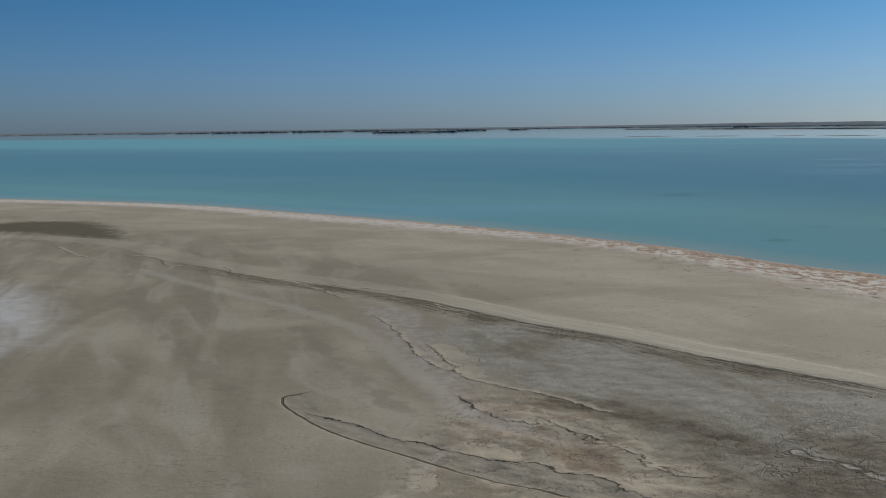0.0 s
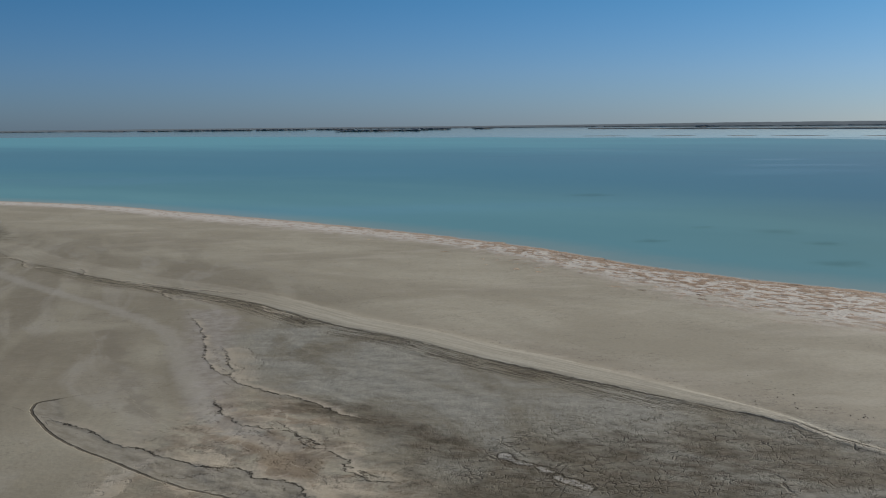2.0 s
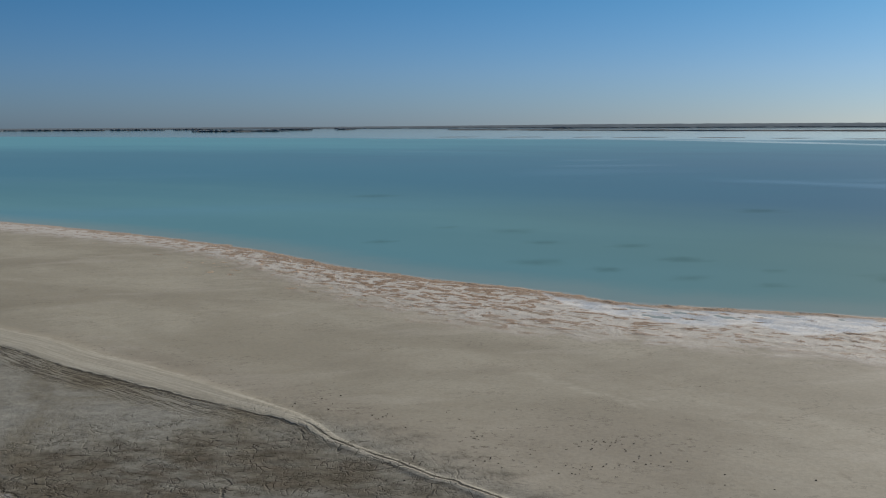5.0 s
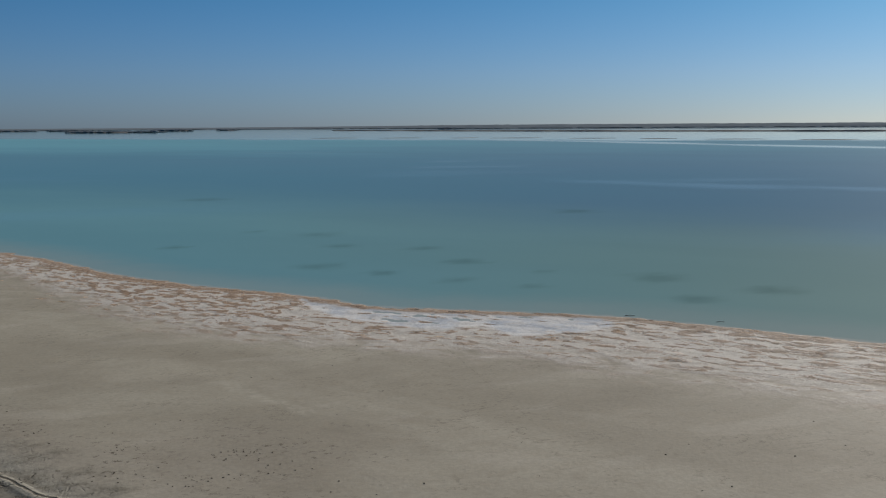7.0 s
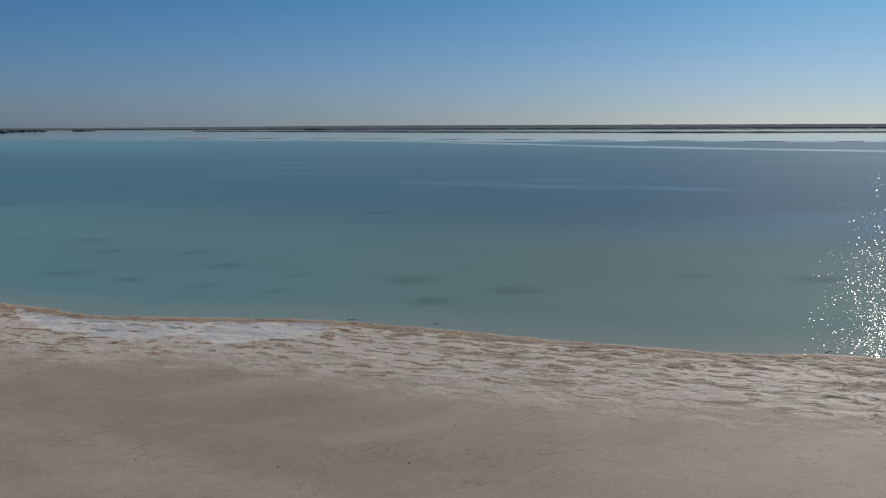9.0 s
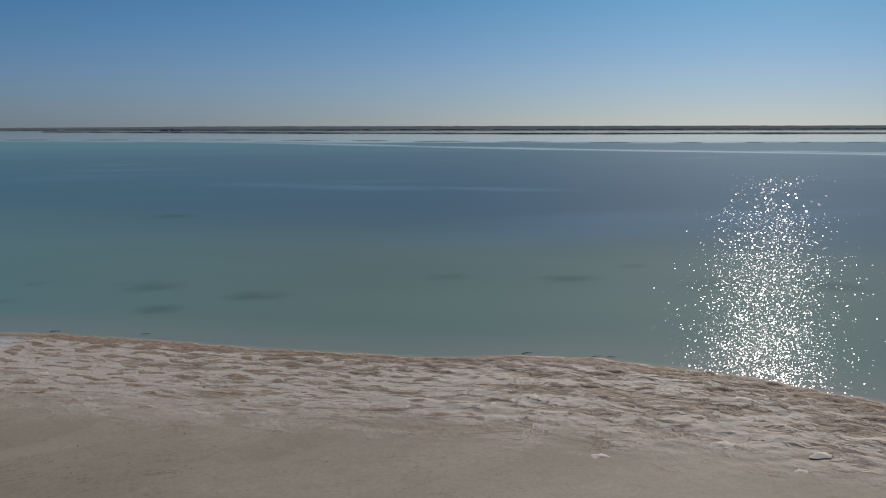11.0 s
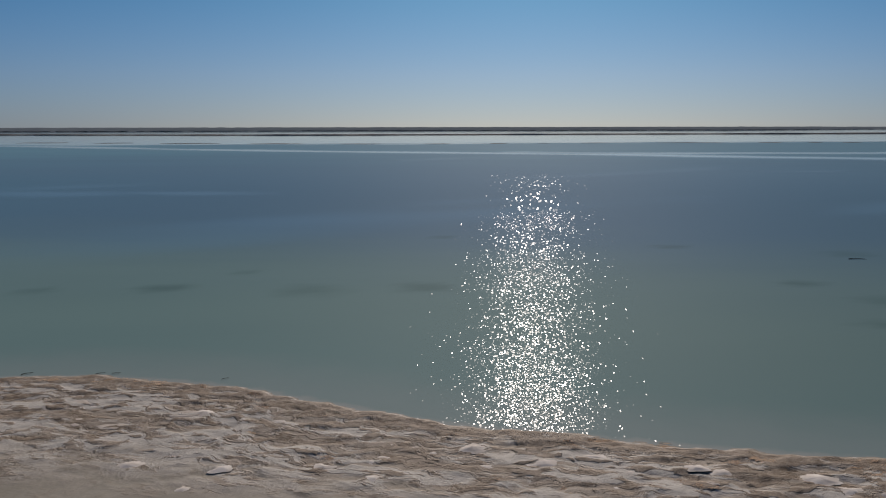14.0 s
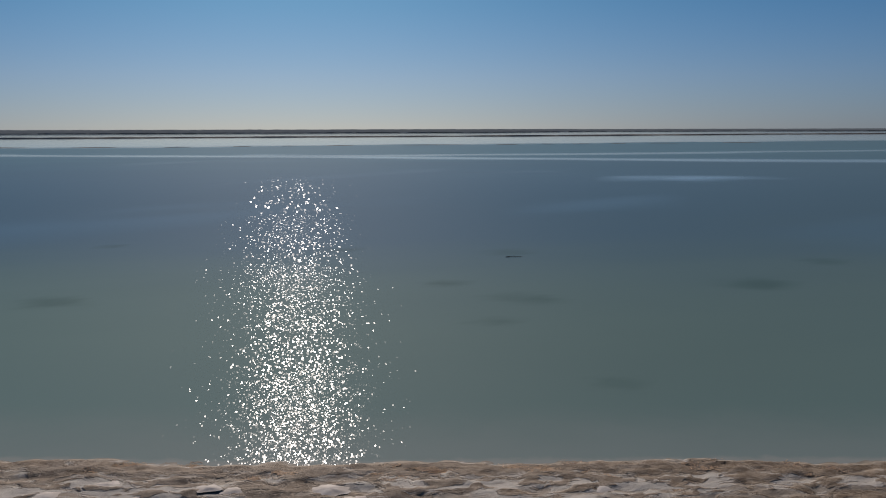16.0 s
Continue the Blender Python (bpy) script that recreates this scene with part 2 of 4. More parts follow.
def ground_material():
    n = Nodes("shore_ground", 0.95)
    wob = n.noise(0.9, 4)
    fine = n.noise(7.0, 5, rough=0.65)
    mid = n.noise(1.6, 4)
    jag = n.noise(3.5, 5, rough=0.7)
    big = n.noise(0.16, 4, n.scaled((1, 0.55, 1), 50), distort=0.6)
    wave = n.noise(0.15, 4, n.scaled((1.5, 0.32, 1), 15), rough=0.45, distort=1.3)
    shift = lambda amp: n.mul(n.add(wob, -0.5), amp)
    rag = lambda amp: n.mul(n.add(jag, -0.5), amp)
    # dry silt, greyer inland and paler towards the spit
    outer = n.attr("outer")
    silt = n.mix(n.band(big, 0.35, 0.68), n.mix(n.attr("hollow"), (0.375, 0.335, 0.256), (0.305, 0.272, 0.206)), n.mix(n.attr("hollow"), (0.47, 0.427, 0.335), (0.395, 0.36, 0.282)))
    silt = n.mix(outer, silt, n.mix(n.band(big, 0.35, 0.68), (0.375, 0.335, 0.272), (0.445, 0.40, 0.33)))
    silt = n.mix(n.mul(n.band(wave, 0.38, 0.62), n.attr("hollow"), 0.75), silt, (0.235, 0.205, 0.155))
    silt = n.mix(n.mul(n.band(n.noise(0.2, 4, n.scaled((1.9, 0.4, 1), 18), distort=1.4), 0.50, 0.68), n.attr("hollow"), 0.6), silt, (0.40, 0.37, 0.315))
    silt = n.mix(n.mul(n.band(mid, 0.42, 0.72), 0.3), silt, (0.36, 0.31, 0.235))
    silt = n.mix(n.mul(n.band(n.noise(0.5, 5, n.scaled((1, 0.35, 1), 50)), 0.54, 0.74), 0.3), silt, (0.29, 0.25, 0.19))
    silt = n.mix(n.mul(n.band(n.add(n.attr("streak"), shift(1.0)), 0.1, 0.5, 1.0, 0.0), n.band(jag, 0.4, 0.6), 0.5), silt, (0.58, 0.53, 0.43))
    fleck = n.mul(n.band(n.noise(3.4, 4, rough=0.75), 0.57, 0.64), n.band(n.noise(0.7, 4, n.scaled((0.5, 1, 1), 0)), 0.44, 0.6), n.add(n.mul(n.attr("trod"), 0.55), 0.25))
    silt = n.mix(n.mul(n.attr("trod"), 0.3), silt, (0.30, 0.25, 0.20))
    silt = n.mix(fleck, silt, (0.13, 0.105, 0.08))
    thread = n.noise(0.55, 6, n.scaled((0.45, 1.15, 1), 8), rough=0.66, distort=0.8)
    scrawl = n.mul(n.band(n.math("ABSOLUTE", n.add(thread, -0.5)), 0.0, 0.014, 1.0, 0.0), n.band(n.noise(0.22, 4), 0.46, 0.58), n.band(jag, 0.4, 0.56))
    silt = n.mix(n.mul(scrawl, 0.5), silt, (0.17, 0.14, 0.105))
    silt = n.mix(n.mul(n.band(n.noise(0.3, 5, n.scaled((0.5, 1.2, 1), 12), distort=0.6), 0.55, 0.66), n.math("SUBTRACT", 0.4, n.mul(n.attr("hollow"), 0.36))), silt, (0.50, 0.45, 0.37))
    silt = n.mix(n.mul(n.band(n.noise(0.13, 5, n.scaled((0.6, 1.2, 1), 15)), 0.52, 0.66), 0.3), silt, (0.27, 0.235, 0.18))
    col = silt
    # salt bloom inland, bed of the dried pond
    col = n.mix(n.mul(n.band(n.add(n.attr("bloom"), shift(5.0)), -3, 3), n.band(wave, 0.66, 0.40), 0.9), col, (0.56, 0.565, 0.57))
    col = n.mix(n.mul(n.band(n.add(n.attr("pond"), shift(5.0)), -1.6, 1.4), 0.9), col, (0.115, 0.10, 0.068))
    # worn area between the gullies: pinkish salt, brown silt, pale sandy lobes
    col = n.mix(n.mul(n.band(n.add(n.attr("pink"), shift(2.4)), -0.9, 0.5), 0.7), col, n.mix(n.band(mid, 0.38, 0.62), (0.315, 0.28, 0.24), (0.41, 0.375, 0.345)))
    worn = n.attr("worn")
    col = n.mix(n.mul(worn, n.band(n.noise(0.6, 5, distort=1.0), 0.42, 0.60), 0.85), col, (0.285, 0.222, 0.162))
    col = n.mix(n.mul(worn, n.band(n.noise(0.8, 6, distort=1.6, rough=0.65), 0.54, 0.60), 0.8), col, (0.44, 0.375, 0.29))
    col = n.mix(n.mul(n.band(n.add(n.attr("silted"), shift(0.9)), -0.25, 0.15), 0.8), col, (0.265, 0.205, 0.145))
    col = n.mix(n.mul(n.band(n.add(n.attr("stain"), n.add(shift(2.4), rag(0.4))), 0.05, 0.6, 1.0, 0.0), 0.5), col, (0.225, 0.195, 0.152))
    wash = n.band(n.add(n.attr("wash"), rag(0.3)), -0.12, 0.06)
    ripple = n.noise(3.0, 4, n.scaled((0.35, 1, 1), -40), rough=0.65)
    col = n.mix(n.mul(wash, 0.8), col, n.mix(n.band(ripple, 0.36, 0.64), (0.25, 0.222, 0.175), (0.35, 0.318, 0.262)))
    lobe = n.band(n.add(n.attr("lobe"), n.add(shift(1.5), rag(0.6))), -0.16, 0.0)
    col = n.mix(n.mul(lobe, 0.9), col, n.mix(n.band(fine, 0.3, 0.7), (0.44, 0.37, 0.28), (0.52, 0.455, 0.355)))
    # grey mud flat, blotched and flaking
    mud = n.band(n.add(n.attr("mud"), n.add(shift(2.2), rag(0.9))), -1.5, 1.3)
    grey = n.mix(n.band(n.noise(0.22, 6, n.scaled((1, 0.6, 1), 20), distort=0.9, rough=0.58), 0.36, 0.60), (0.205, 0.180, 0.133), (0.325, 0.310, 0.264))
    # dark flecks: small shadows among the flakes, put into the colour
    grey = n.mix(n.mul(n.band(n.noise(2.4, 6, n.scaled((0.6, 1, 1), 20), rough=0.72), 0.46, 0.66), 0.4), grey, (0.165, 0.148, 0.12))
    grey = n.mix(n.mul(n.band(fine, 0.5, 0.72), 0.3), grey, (0.37, 0.36, 0.35))
    col = n.mix(mud, col, grey)
    streaks = n.noise(1.3, 6, n.scaled((0.4, 1, 1), -25), rough=0.7)
    damp = n.mul(n.band(n.add(n.attr("damp"), n.add(shift(1.3), rag(0.5))), 0.25, 1.0), n.band(streaks, 0.36, 0.60, 0.35, 1.0))
    col = n.mix(n.mul(damp, 0.92), col, n.mix(n.band(mid, 0.4, 0.6), (0.082, 0.068, 0.046), (0.13, 0.105, 0.075)))
    muddy = n.math("MAXIMUM", mud, n.mul(damp, 0.9))
    open_up = n.band(n.noise(0.8, 5, rough=0.65), 0.40, 0.62)
    net = n.band(n.cells(2.4, n.warped(2.2, 0.5)), 0.0, 0.06, 1.0, 0.0)
    small = n.band(n.cells(7.5, n.warped(4.0, 0.2)), 0.0, 0.09, 1.0, 0.0)
    wide = n.band(n.cells(0.45, n.warped(1.6, 1.0)), 0.0, 0.02, 1.0, 0.0)
    crack = n.math("MAXIMUM", n.mul(net, open_up, n.band(jag, 0.42, 0.56), 0.85), n.mul(small, n.band(n.noise(1.9, 3), 0.45, 0.6), 0.4))
    crack = n.mul(muddy, n.attr("flaky"), n.math("MAXIMUM", crack, n.mul(wide, n.band(n.noise(0.4, 3), 0.48, 0.58), 0.55)))
    vein = n.add(n.attr("vein"), n.add(shift(0.6), rag(0.55)))
    col = n.mix(n.mul(n.band(vein, 0.06, 0.12, 1.0, 0.0), n.band(fine, 0.4, 0.5), 0.75), col, (0.46, 0.43, 0.39))
    crack = n.math("MAXIMUM", crack, n.mul(n.band(n.add(n.attr("fissure"), rag(0.35)), 0.0, 0.04, 1.0, 0.0), 0.7))
    crack = n.math("MAXIMUM", crack, n.mul(n.band(vein, 0.12, 0.15), n.band(vein, 0.16, 0.24, 1.0, 0.0)))
    # the pale ridge and the ruts at its foot
    ridge = n.band(n.add(n.attr("ridge"), n.add(shift(0.5), rag(0.25))), 0.8, 1.08, 1.0, 0.0)
    run, side, foot = n.attr("ridge_run"), n.attr("ridge_side"), n.attr("foot")
    lines = n.noise(1.0, 4, n.combine(n.mul(run, 0.16), n.mul(side, 4.6)), rough=0.7, distort=0.3)
    col = n.mix(n.mul(ridge, n.band(run, 60, 82, 0.3, 0.9)), col, n.mix(n.band(lines, 0.35, 0.68), (0.40, 0.36, 0.285), (0.56, 0.515, 0.42)))
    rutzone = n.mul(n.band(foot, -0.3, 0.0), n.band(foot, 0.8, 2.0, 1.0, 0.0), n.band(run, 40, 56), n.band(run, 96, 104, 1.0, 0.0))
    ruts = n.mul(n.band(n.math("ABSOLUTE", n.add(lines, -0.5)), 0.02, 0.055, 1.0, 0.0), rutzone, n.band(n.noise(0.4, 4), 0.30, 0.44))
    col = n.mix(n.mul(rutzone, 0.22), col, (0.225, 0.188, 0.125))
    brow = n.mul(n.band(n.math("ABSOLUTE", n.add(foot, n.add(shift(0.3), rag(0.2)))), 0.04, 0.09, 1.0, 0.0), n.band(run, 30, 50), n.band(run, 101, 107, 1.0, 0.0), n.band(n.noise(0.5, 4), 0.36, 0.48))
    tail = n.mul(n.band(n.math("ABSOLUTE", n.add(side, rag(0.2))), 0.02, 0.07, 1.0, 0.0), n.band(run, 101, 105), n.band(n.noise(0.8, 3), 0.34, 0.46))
    # rivulets and fans of pale silt
    col = n.mix(n.mul(n.band(n.add(n.attr("rivulet"), shift(1.2)), 0.15, 0.75, 1.0, 0.0), 0.5), col, (0.42, 0.39, 0.34))
    col = n.mix(n.mul(n.band(n.add(n.attr("fan"), n.add(shift(1.6), rag(0.6))), 0.0, 0.35, 1.0, 0.0), 0.8), col, (0.46, 0.41, 0.335))
    # salt crust and weed by the water
    shore, k = n.attr("inland"), n.attr("crust")
    lengthwise = lambda a, b, seed: n.combine(n.mul(n.attr("shore_run"), a), n.mul(n.attr("inland"), b), seed)
    s1 = n.noise(0.8, 5, n.scaled((1, 0.8, 1), 40), rough=0.6, distort=0.5)
    s2 = n.noise(3.4, 6, n.scaled((0.6, 1, 1), -51), rough=0.75, distort=0.8)
    band = n.noise(1.0, 5, lengthwise(0.11, 0.62, 3.0), rough=0.6, distort=0.7)
    wisp = n.noise(1.0, 6, lengthwise(0.5, 1.7, 7.0), rough=0.68, distort=0.9)
    speck = n.noise(1.0, 4, lengthwise(0.85, 1.9, 11.0), rough=0.62, distort=0.6)
    zone = n.mul(n.band(n.add(k, n.mul(n.add(s1, -0.5), 1.2)), 0.58, 1.22, 1.0, 0.0), n.band(shore, 0.0, 0.2))
    base = n.mix(n.band(s1, 0.38, 0.6), (0.385, 0.305, 0.235), (0.48, 0.40, 0.32))
    col = n.mix(n.mul(zone, n.attr("tan")), col, base)
    crusty = n.add(n.add(n.mul(n.attr("slab"), 0.35), n.mul(band, 0.9)), n.add(n.mul(n.add(wisp, -0.5), 0.75), n.add(n.attr("whiter"), -0.15)))
    white = n.mul(zone, n.band(crusty, 0.50, 0.64), n.band(n.add(k, n.mul(n.attr("whiter"), -1.6)), 0.45, 0.95, 1.0, 0.1))
    col = n.mix(n.mul(white, n.attr("purity")), col, n.mix(n.band(fine, 0.3, 0.7), (0.60, 0.54, 0.47), (0.74, 0.69, 0.63)))
    pool = n.band(n.add(n.attr("pool"), shift(1.2)), -0.2, 0.5)
    col = n.mix(n.mul(pool, 0.85), col, n.mix(n.band(n.add(n.mul(s1, 0.5), n.mul(band, 0.5)), 0.42, 0.56), (0.58, 0.605, 0.64), (0.80, 0.78, 0.755)))
    # drifts of weed: a dense line at the water, scattered clumps and thin lines behind it
    drift = n.math("MAXIMUM", n.band(n.add(speck, n.add(n.mul(n.attr("tuft"), 0.34), n.mul(n.attr("far_weed"), 0.03))), 0.64, 0.72), n.mul(n.band(n.add(wisp, n.mul(n.add(band, -0.5), -0.9)), 0.56, 0.615), n.attr("lined")))
    wrack = n.mul(n.band(n.add(shore, n.mul(n.add(s2, -0.5), 0.9)), 0.05, 0.3), n.band(n.add(shore, n.mul(n.add(wisp, -0.5), 2.8)), 0.7, 1.4, 1.0, 0.0), n.band(wisp, 0.30, 0.44))
    rust = n.mul(zone, n.math("MAXIMUM", drift, wrack), n.attr("weedy"), n.band(pool, 0.0, 1.0, 1.0, 0.15))
    col = n.mix(n.mul(rust, 0.92), col, n.mix(n.band(jag, 0.38, 0.62), n.mix(n.attr("far_weed"), (0.19, 0.13, 0.085), (0.27, 0.17, 0.105)), n.mix(n.attr("far_weed"), (0.36, 0.275, 0.20), (0.42, 0.295, 0.20))))
    # wet rim
    rim = n.band(n.add(shore, shift(0.5)), 0.0, 0.3, 1.0, 0.0)
    col = n.mix(n.mul(rim, 0.75), col, n.mix(n.band(s2, 0.52, 0.62), (0.27, 0.225, 0.18), (0.58, 0.54, 0.50)))
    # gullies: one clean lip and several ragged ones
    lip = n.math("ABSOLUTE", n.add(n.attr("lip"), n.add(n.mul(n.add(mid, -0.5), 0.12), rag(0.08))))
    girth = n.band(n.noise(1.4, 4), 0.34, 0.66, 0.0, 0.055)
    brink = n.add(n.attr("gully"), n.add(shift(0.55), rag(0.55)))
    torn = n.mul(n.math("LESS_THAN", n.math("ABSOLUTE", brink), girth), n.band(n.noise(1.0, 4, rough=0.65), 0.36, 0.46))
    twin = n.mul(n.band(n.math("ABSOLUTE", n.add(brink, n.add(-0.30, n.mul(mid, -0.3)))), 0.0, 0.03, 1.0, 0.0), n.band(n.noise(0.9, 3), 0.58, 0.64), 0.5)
    # rims: pale silt and the scarps' lit edges, both put into the colour
    pale = n.mul(n.band(brink, -0.5, -0.06), n.band(brink, -0.05, -0.01, 1.0, 0.0), n.band(n.noise(0.8, 4), 0.36, 0.52))
    col = n.mix(n.mul(pale, 0.85), col, (0.48, 0.415, 0.325))
    # cuts: open crevices and the shade below small scarps, both put into the colour
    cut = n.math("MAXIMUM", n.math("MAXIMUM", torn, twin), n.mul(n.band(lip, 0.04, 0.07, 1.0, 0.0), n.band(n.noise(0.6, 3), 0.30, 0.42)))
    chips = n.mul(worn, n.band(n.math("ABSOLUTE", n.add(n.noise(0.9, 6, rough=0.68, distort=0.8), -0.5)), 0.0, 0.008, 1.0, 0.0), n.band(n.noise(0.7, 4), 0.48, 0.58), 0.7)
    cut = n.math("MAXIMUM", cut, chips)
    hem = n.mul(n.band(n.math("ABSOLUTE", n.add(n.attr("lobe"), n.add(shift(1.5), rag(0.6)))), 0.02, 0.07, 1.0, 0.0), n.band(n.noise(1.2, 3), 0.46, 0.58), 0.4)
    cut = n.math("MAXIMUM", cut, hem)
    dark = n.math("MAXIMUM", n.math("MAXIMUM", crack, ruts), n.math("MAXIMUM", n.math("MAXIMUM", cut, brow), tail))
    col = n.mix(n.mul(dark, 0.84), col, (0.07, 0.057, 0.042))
    col = n.mix(n.mul(n.band(fine, 0.3, 0.7, 0.0, 1.0), 0.2), col, (0.16, 0.138, 0.112))
    col = n.mix(1.0, col, (0.745, 0.765, 0.77), "MULTIPLY")
    rough_ground = n.math("MAXIMUM", n.math("MAXIMUM", muddy, worn), zone)
    height = n.add(n.mul(n.add(n.mul(fine, 0.25), n.mul(jag, 0.35)), n.band(rough_ground, 0, 1, 0.35, 1.0)), n.mul(dark, -0.7))
    height = n.add(height, n.mul(n.band(brink, -0.05, 0.04), -0.35))
    height = n.add(height, n.mul(zone, n.add(n.mul(s2, 0.35), n.add(n.mul(rust, 0.5), n.mul(white, 0.25))), n.attr("relief")))
    n.b.inputs["Specular IOR Level"].default_value = 0.02
    wet = n.mul(pool, n.band(s1, 0.42, 0.6, 1.0, 0.0))
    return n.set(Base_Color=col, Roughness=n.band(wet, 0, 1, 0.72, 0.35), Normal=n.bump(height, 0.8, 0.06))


def water_material():
    n = Nodes("lake_water", 0.06)
    t = n.t
    # reflection shifts with the view; put into the colour by bearing towards the sun
    sunward = n.band(n.add(n.attr("bearing"), n.mul(n.add(n.noise(0.01, 3), -0.5), 30.0)), -12, 36)
    clear, murky = n.mix(sunward, (0.152, 0.298, 0.332), (0.182, 0.266, 0.252)), n.mix(sunward, (0.126, 0.258, 0.298), (0.162, 0.242, 0.234))
    body_and_sky = n.mix(n.band(n.noise(0.014, 4, n.scaled((1, 0.4, 1), 50)), 0.35, 0.65), murky, clear)
    body_and_sky = n.mix(n.mul(n.band(n.noise(0.06, 4, n.scaled((1, 0.35, 1), 50)), 0.45, 0.7), 0.5), body_and_sky, murky)
    # sky mirrored by ruffled water is put into the colour, changing with distance
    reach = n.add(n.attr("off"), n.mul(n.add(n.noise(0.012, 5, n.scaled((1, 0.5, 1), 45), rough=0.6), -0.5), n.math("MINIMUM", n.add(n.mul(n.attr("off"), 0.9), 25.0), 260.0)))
    body_and_sky = n.mix(n.mul(n.band(reach, 12, 85), 0.9), body_and_sky, n.mix(sunward, (0.102, 0.230, 0.306), (0.112, 0.198, 0.282)))
    body_and_sky = n.mix(n.mul(n.band(reach, 170, 400), 0.65), body_and_sky, n.mix(sunward, (0.175, 0.395, 0.445), (0.150, 0.285, 0.355)))
    # glow round the glint fades past the sun's bearing, put into the colour
    body_and_sky = n.mix(n.band(n.attr("bearing"), 56, 90, 0.0, 0.35), body_and_sky, (0.10, 0.138, 0.130))
    body_and_sky = n.mix(n.mul(n.attr("patch"), 0.42), body_and_sky, (0.055, 0.105, 0.10))
    shelf = n.band(n.add(n.attr("off"), n.mul(n.add(n.noise(0.35, 4), -0.5), 3.0)), 0.0, 7.0, 1.0, 0.0)
    body_and_sky = n.mix(n.mul(shelf, 0.5), body_and_sky, (0.285, 0.30, 0.285))
    body_and_sky = n.mix(n.mul(n.band(n.add(n.attr("off"), n.mul(n.add(n.noise(1.3, 4), -0.5), 0.9)), 0.0, 0.55, 1.0, 0.0), 0.4), body_and_sky, (0.44, 0.38, 0.34))
    slick = n.attr("slick")

    # facets of the ripples: small by the shore, ever longer and wider out in the wind
    def facets(wide, long, rise=0.44, sway=0.27):
        v = t.nodes.new("ShaderNodeTexVoronoi")
        v.inputs["Scale"].default_value = 1.0
        n.link(n.scaled((1 / wide, 1 / long, 1), -SUN_AZIMUTH), v.inputs["Vector"])
        c = t.nodes.new("ShaderNodeSeparateColor")
        n.link(v.outputs["Color"], c.inputs[0])
        reach = n.add(n.mul(c.outputs[2], c.outputs[2], c.outputs[2], 0.9), 0.4)
        return n.mul(n.add(c.outputs[0], -0.5), reach, rise), n.mul(n.add(c.outputs[1], -0.5), reach, sway)

    down, over = facets(0.041, 0.125)
    for start, wide, long, rise, sway in ((12, 0.055, 0.24, 0.5, 0.27), (40, 0.085, 0.6, 0.56, 0.23), (85, 0.2, 2.8, 0.6, 0.17)):
        switch = n.math("GREATER_THAN", n.add(n.attr("off"), n.mul(n.add(n.noise(3.0 / start), -0.5), 0.9 * start)), float(start))
        d2, o2 = facets(wide, long, rise, sway)
        pick = lambda u, v: n.add(n.mul(u, n.math("SUBTRACT", 1.0, switch)), n.mul(v, switch))
        down, over = pick(down, d2), pick(over, o2)
    ruffle = n.band(slick, 0.0, 1.0, 1.0, 0.04)
    sa, ca = math.sin(radians(SUN_AZIMUTH)), math.cos(radians(SUN_AZIMUTH))
    slope = n.combine(n.mul(n.add(n.mul(down, sa), n.mul(over, ca)), ruffle), n.mul(n.add(n.mul(down, ca), n.mul(over, -sa)), ruffle), 1.0)
    unit = t.nodes.new("ShaderNodeVectorMath")
    unit.operation = "NORMALIZE"
    n.link(slope, unit.inputs[0])
    normal = unit.outputs[0]
    depth, gloss, mirror = t.nodes.new("ShaderNodeBsdfDiffuse"), t.nodes.new("ShaderNodeBsdfGlossy"), t.nodes.new("ShaderNodeBsdfGlossy")
    n.link(n.mix(1.0, body_and_sky, (0.83, 0.92, 0.955), "MULTIPLY"), depth.inputs["Color"])
    for g in (gloss, mirror):
        g.distribution = "BECKMANN"
        g.inputs["Color"].default_value = (1, 1, 1, 1)
    # sparks of the sun on the ruffled water
    n.link(normal, gloss.inputs["Normal"])
    gloss.inputs["Roughness"].default_value = 0.165
    spark, calm = t.nodes.new("ShaderNodeMixShader"), t.nodes.new("ShaderNodeMixShader")
    n.link(n.mul(n.band(n.attr("off"), 5, 150, 0.0042, 0.0036), n.band(n.add(n.attr("off"), n.mul(n.add(n.noise(0.03, 3), -0.5), 70.0)), 85, 180, 1.0, 0.0), n.math("SUBTRACT", 1.0, slick)), spark.inputs[0])
    n.link(depth.outputs[0], spark.inputs[1])
    n.link(gloss.outputs[0], spark.inputs[2])
    # the finest ripples scatter sunlight widely
    haze, wide_spark = t.nodes.new("ShaderNodeBsdfGlossy"), t.nodes.new("ShaderNodeMixShader")
    haze.distribution = "BECKMANN"
    haze.inputs["Roughness"].default_value = 0.6
    wide_spark.inputs[0].default_value = 0.004
    n.link(spark.outputs[0], wide_spark.inputs[1])
    n.link(haze.outputs[0], wide_spark.inputs[2])
    # calm water mirrors the low sky; ruffled water far out does so in part
    mirror.inputs["Roughness"].default_value = 0.05
    fresnel = t.nodes.new("ShaderNodeFresnel")
    fresnel.inputs["IOR"].default_value = 1.33
    share = n.math("MAXIMUM", n.mul(slick, 0.92), n.band(n.attr("off"), 40, 200, 0.0, 0.12))
    n.link(n.mul(fresnel.outputs[0], share), calm.inputs[0])
    n.link(wide_spark.outputs[0], calm.inputs[1])
    n.link(mirror.outputs[0], calm.inputs[2])
    n.link(calm.outputs[0], t.nodes["Material Output"].inputs["Surface"])
    return n.m


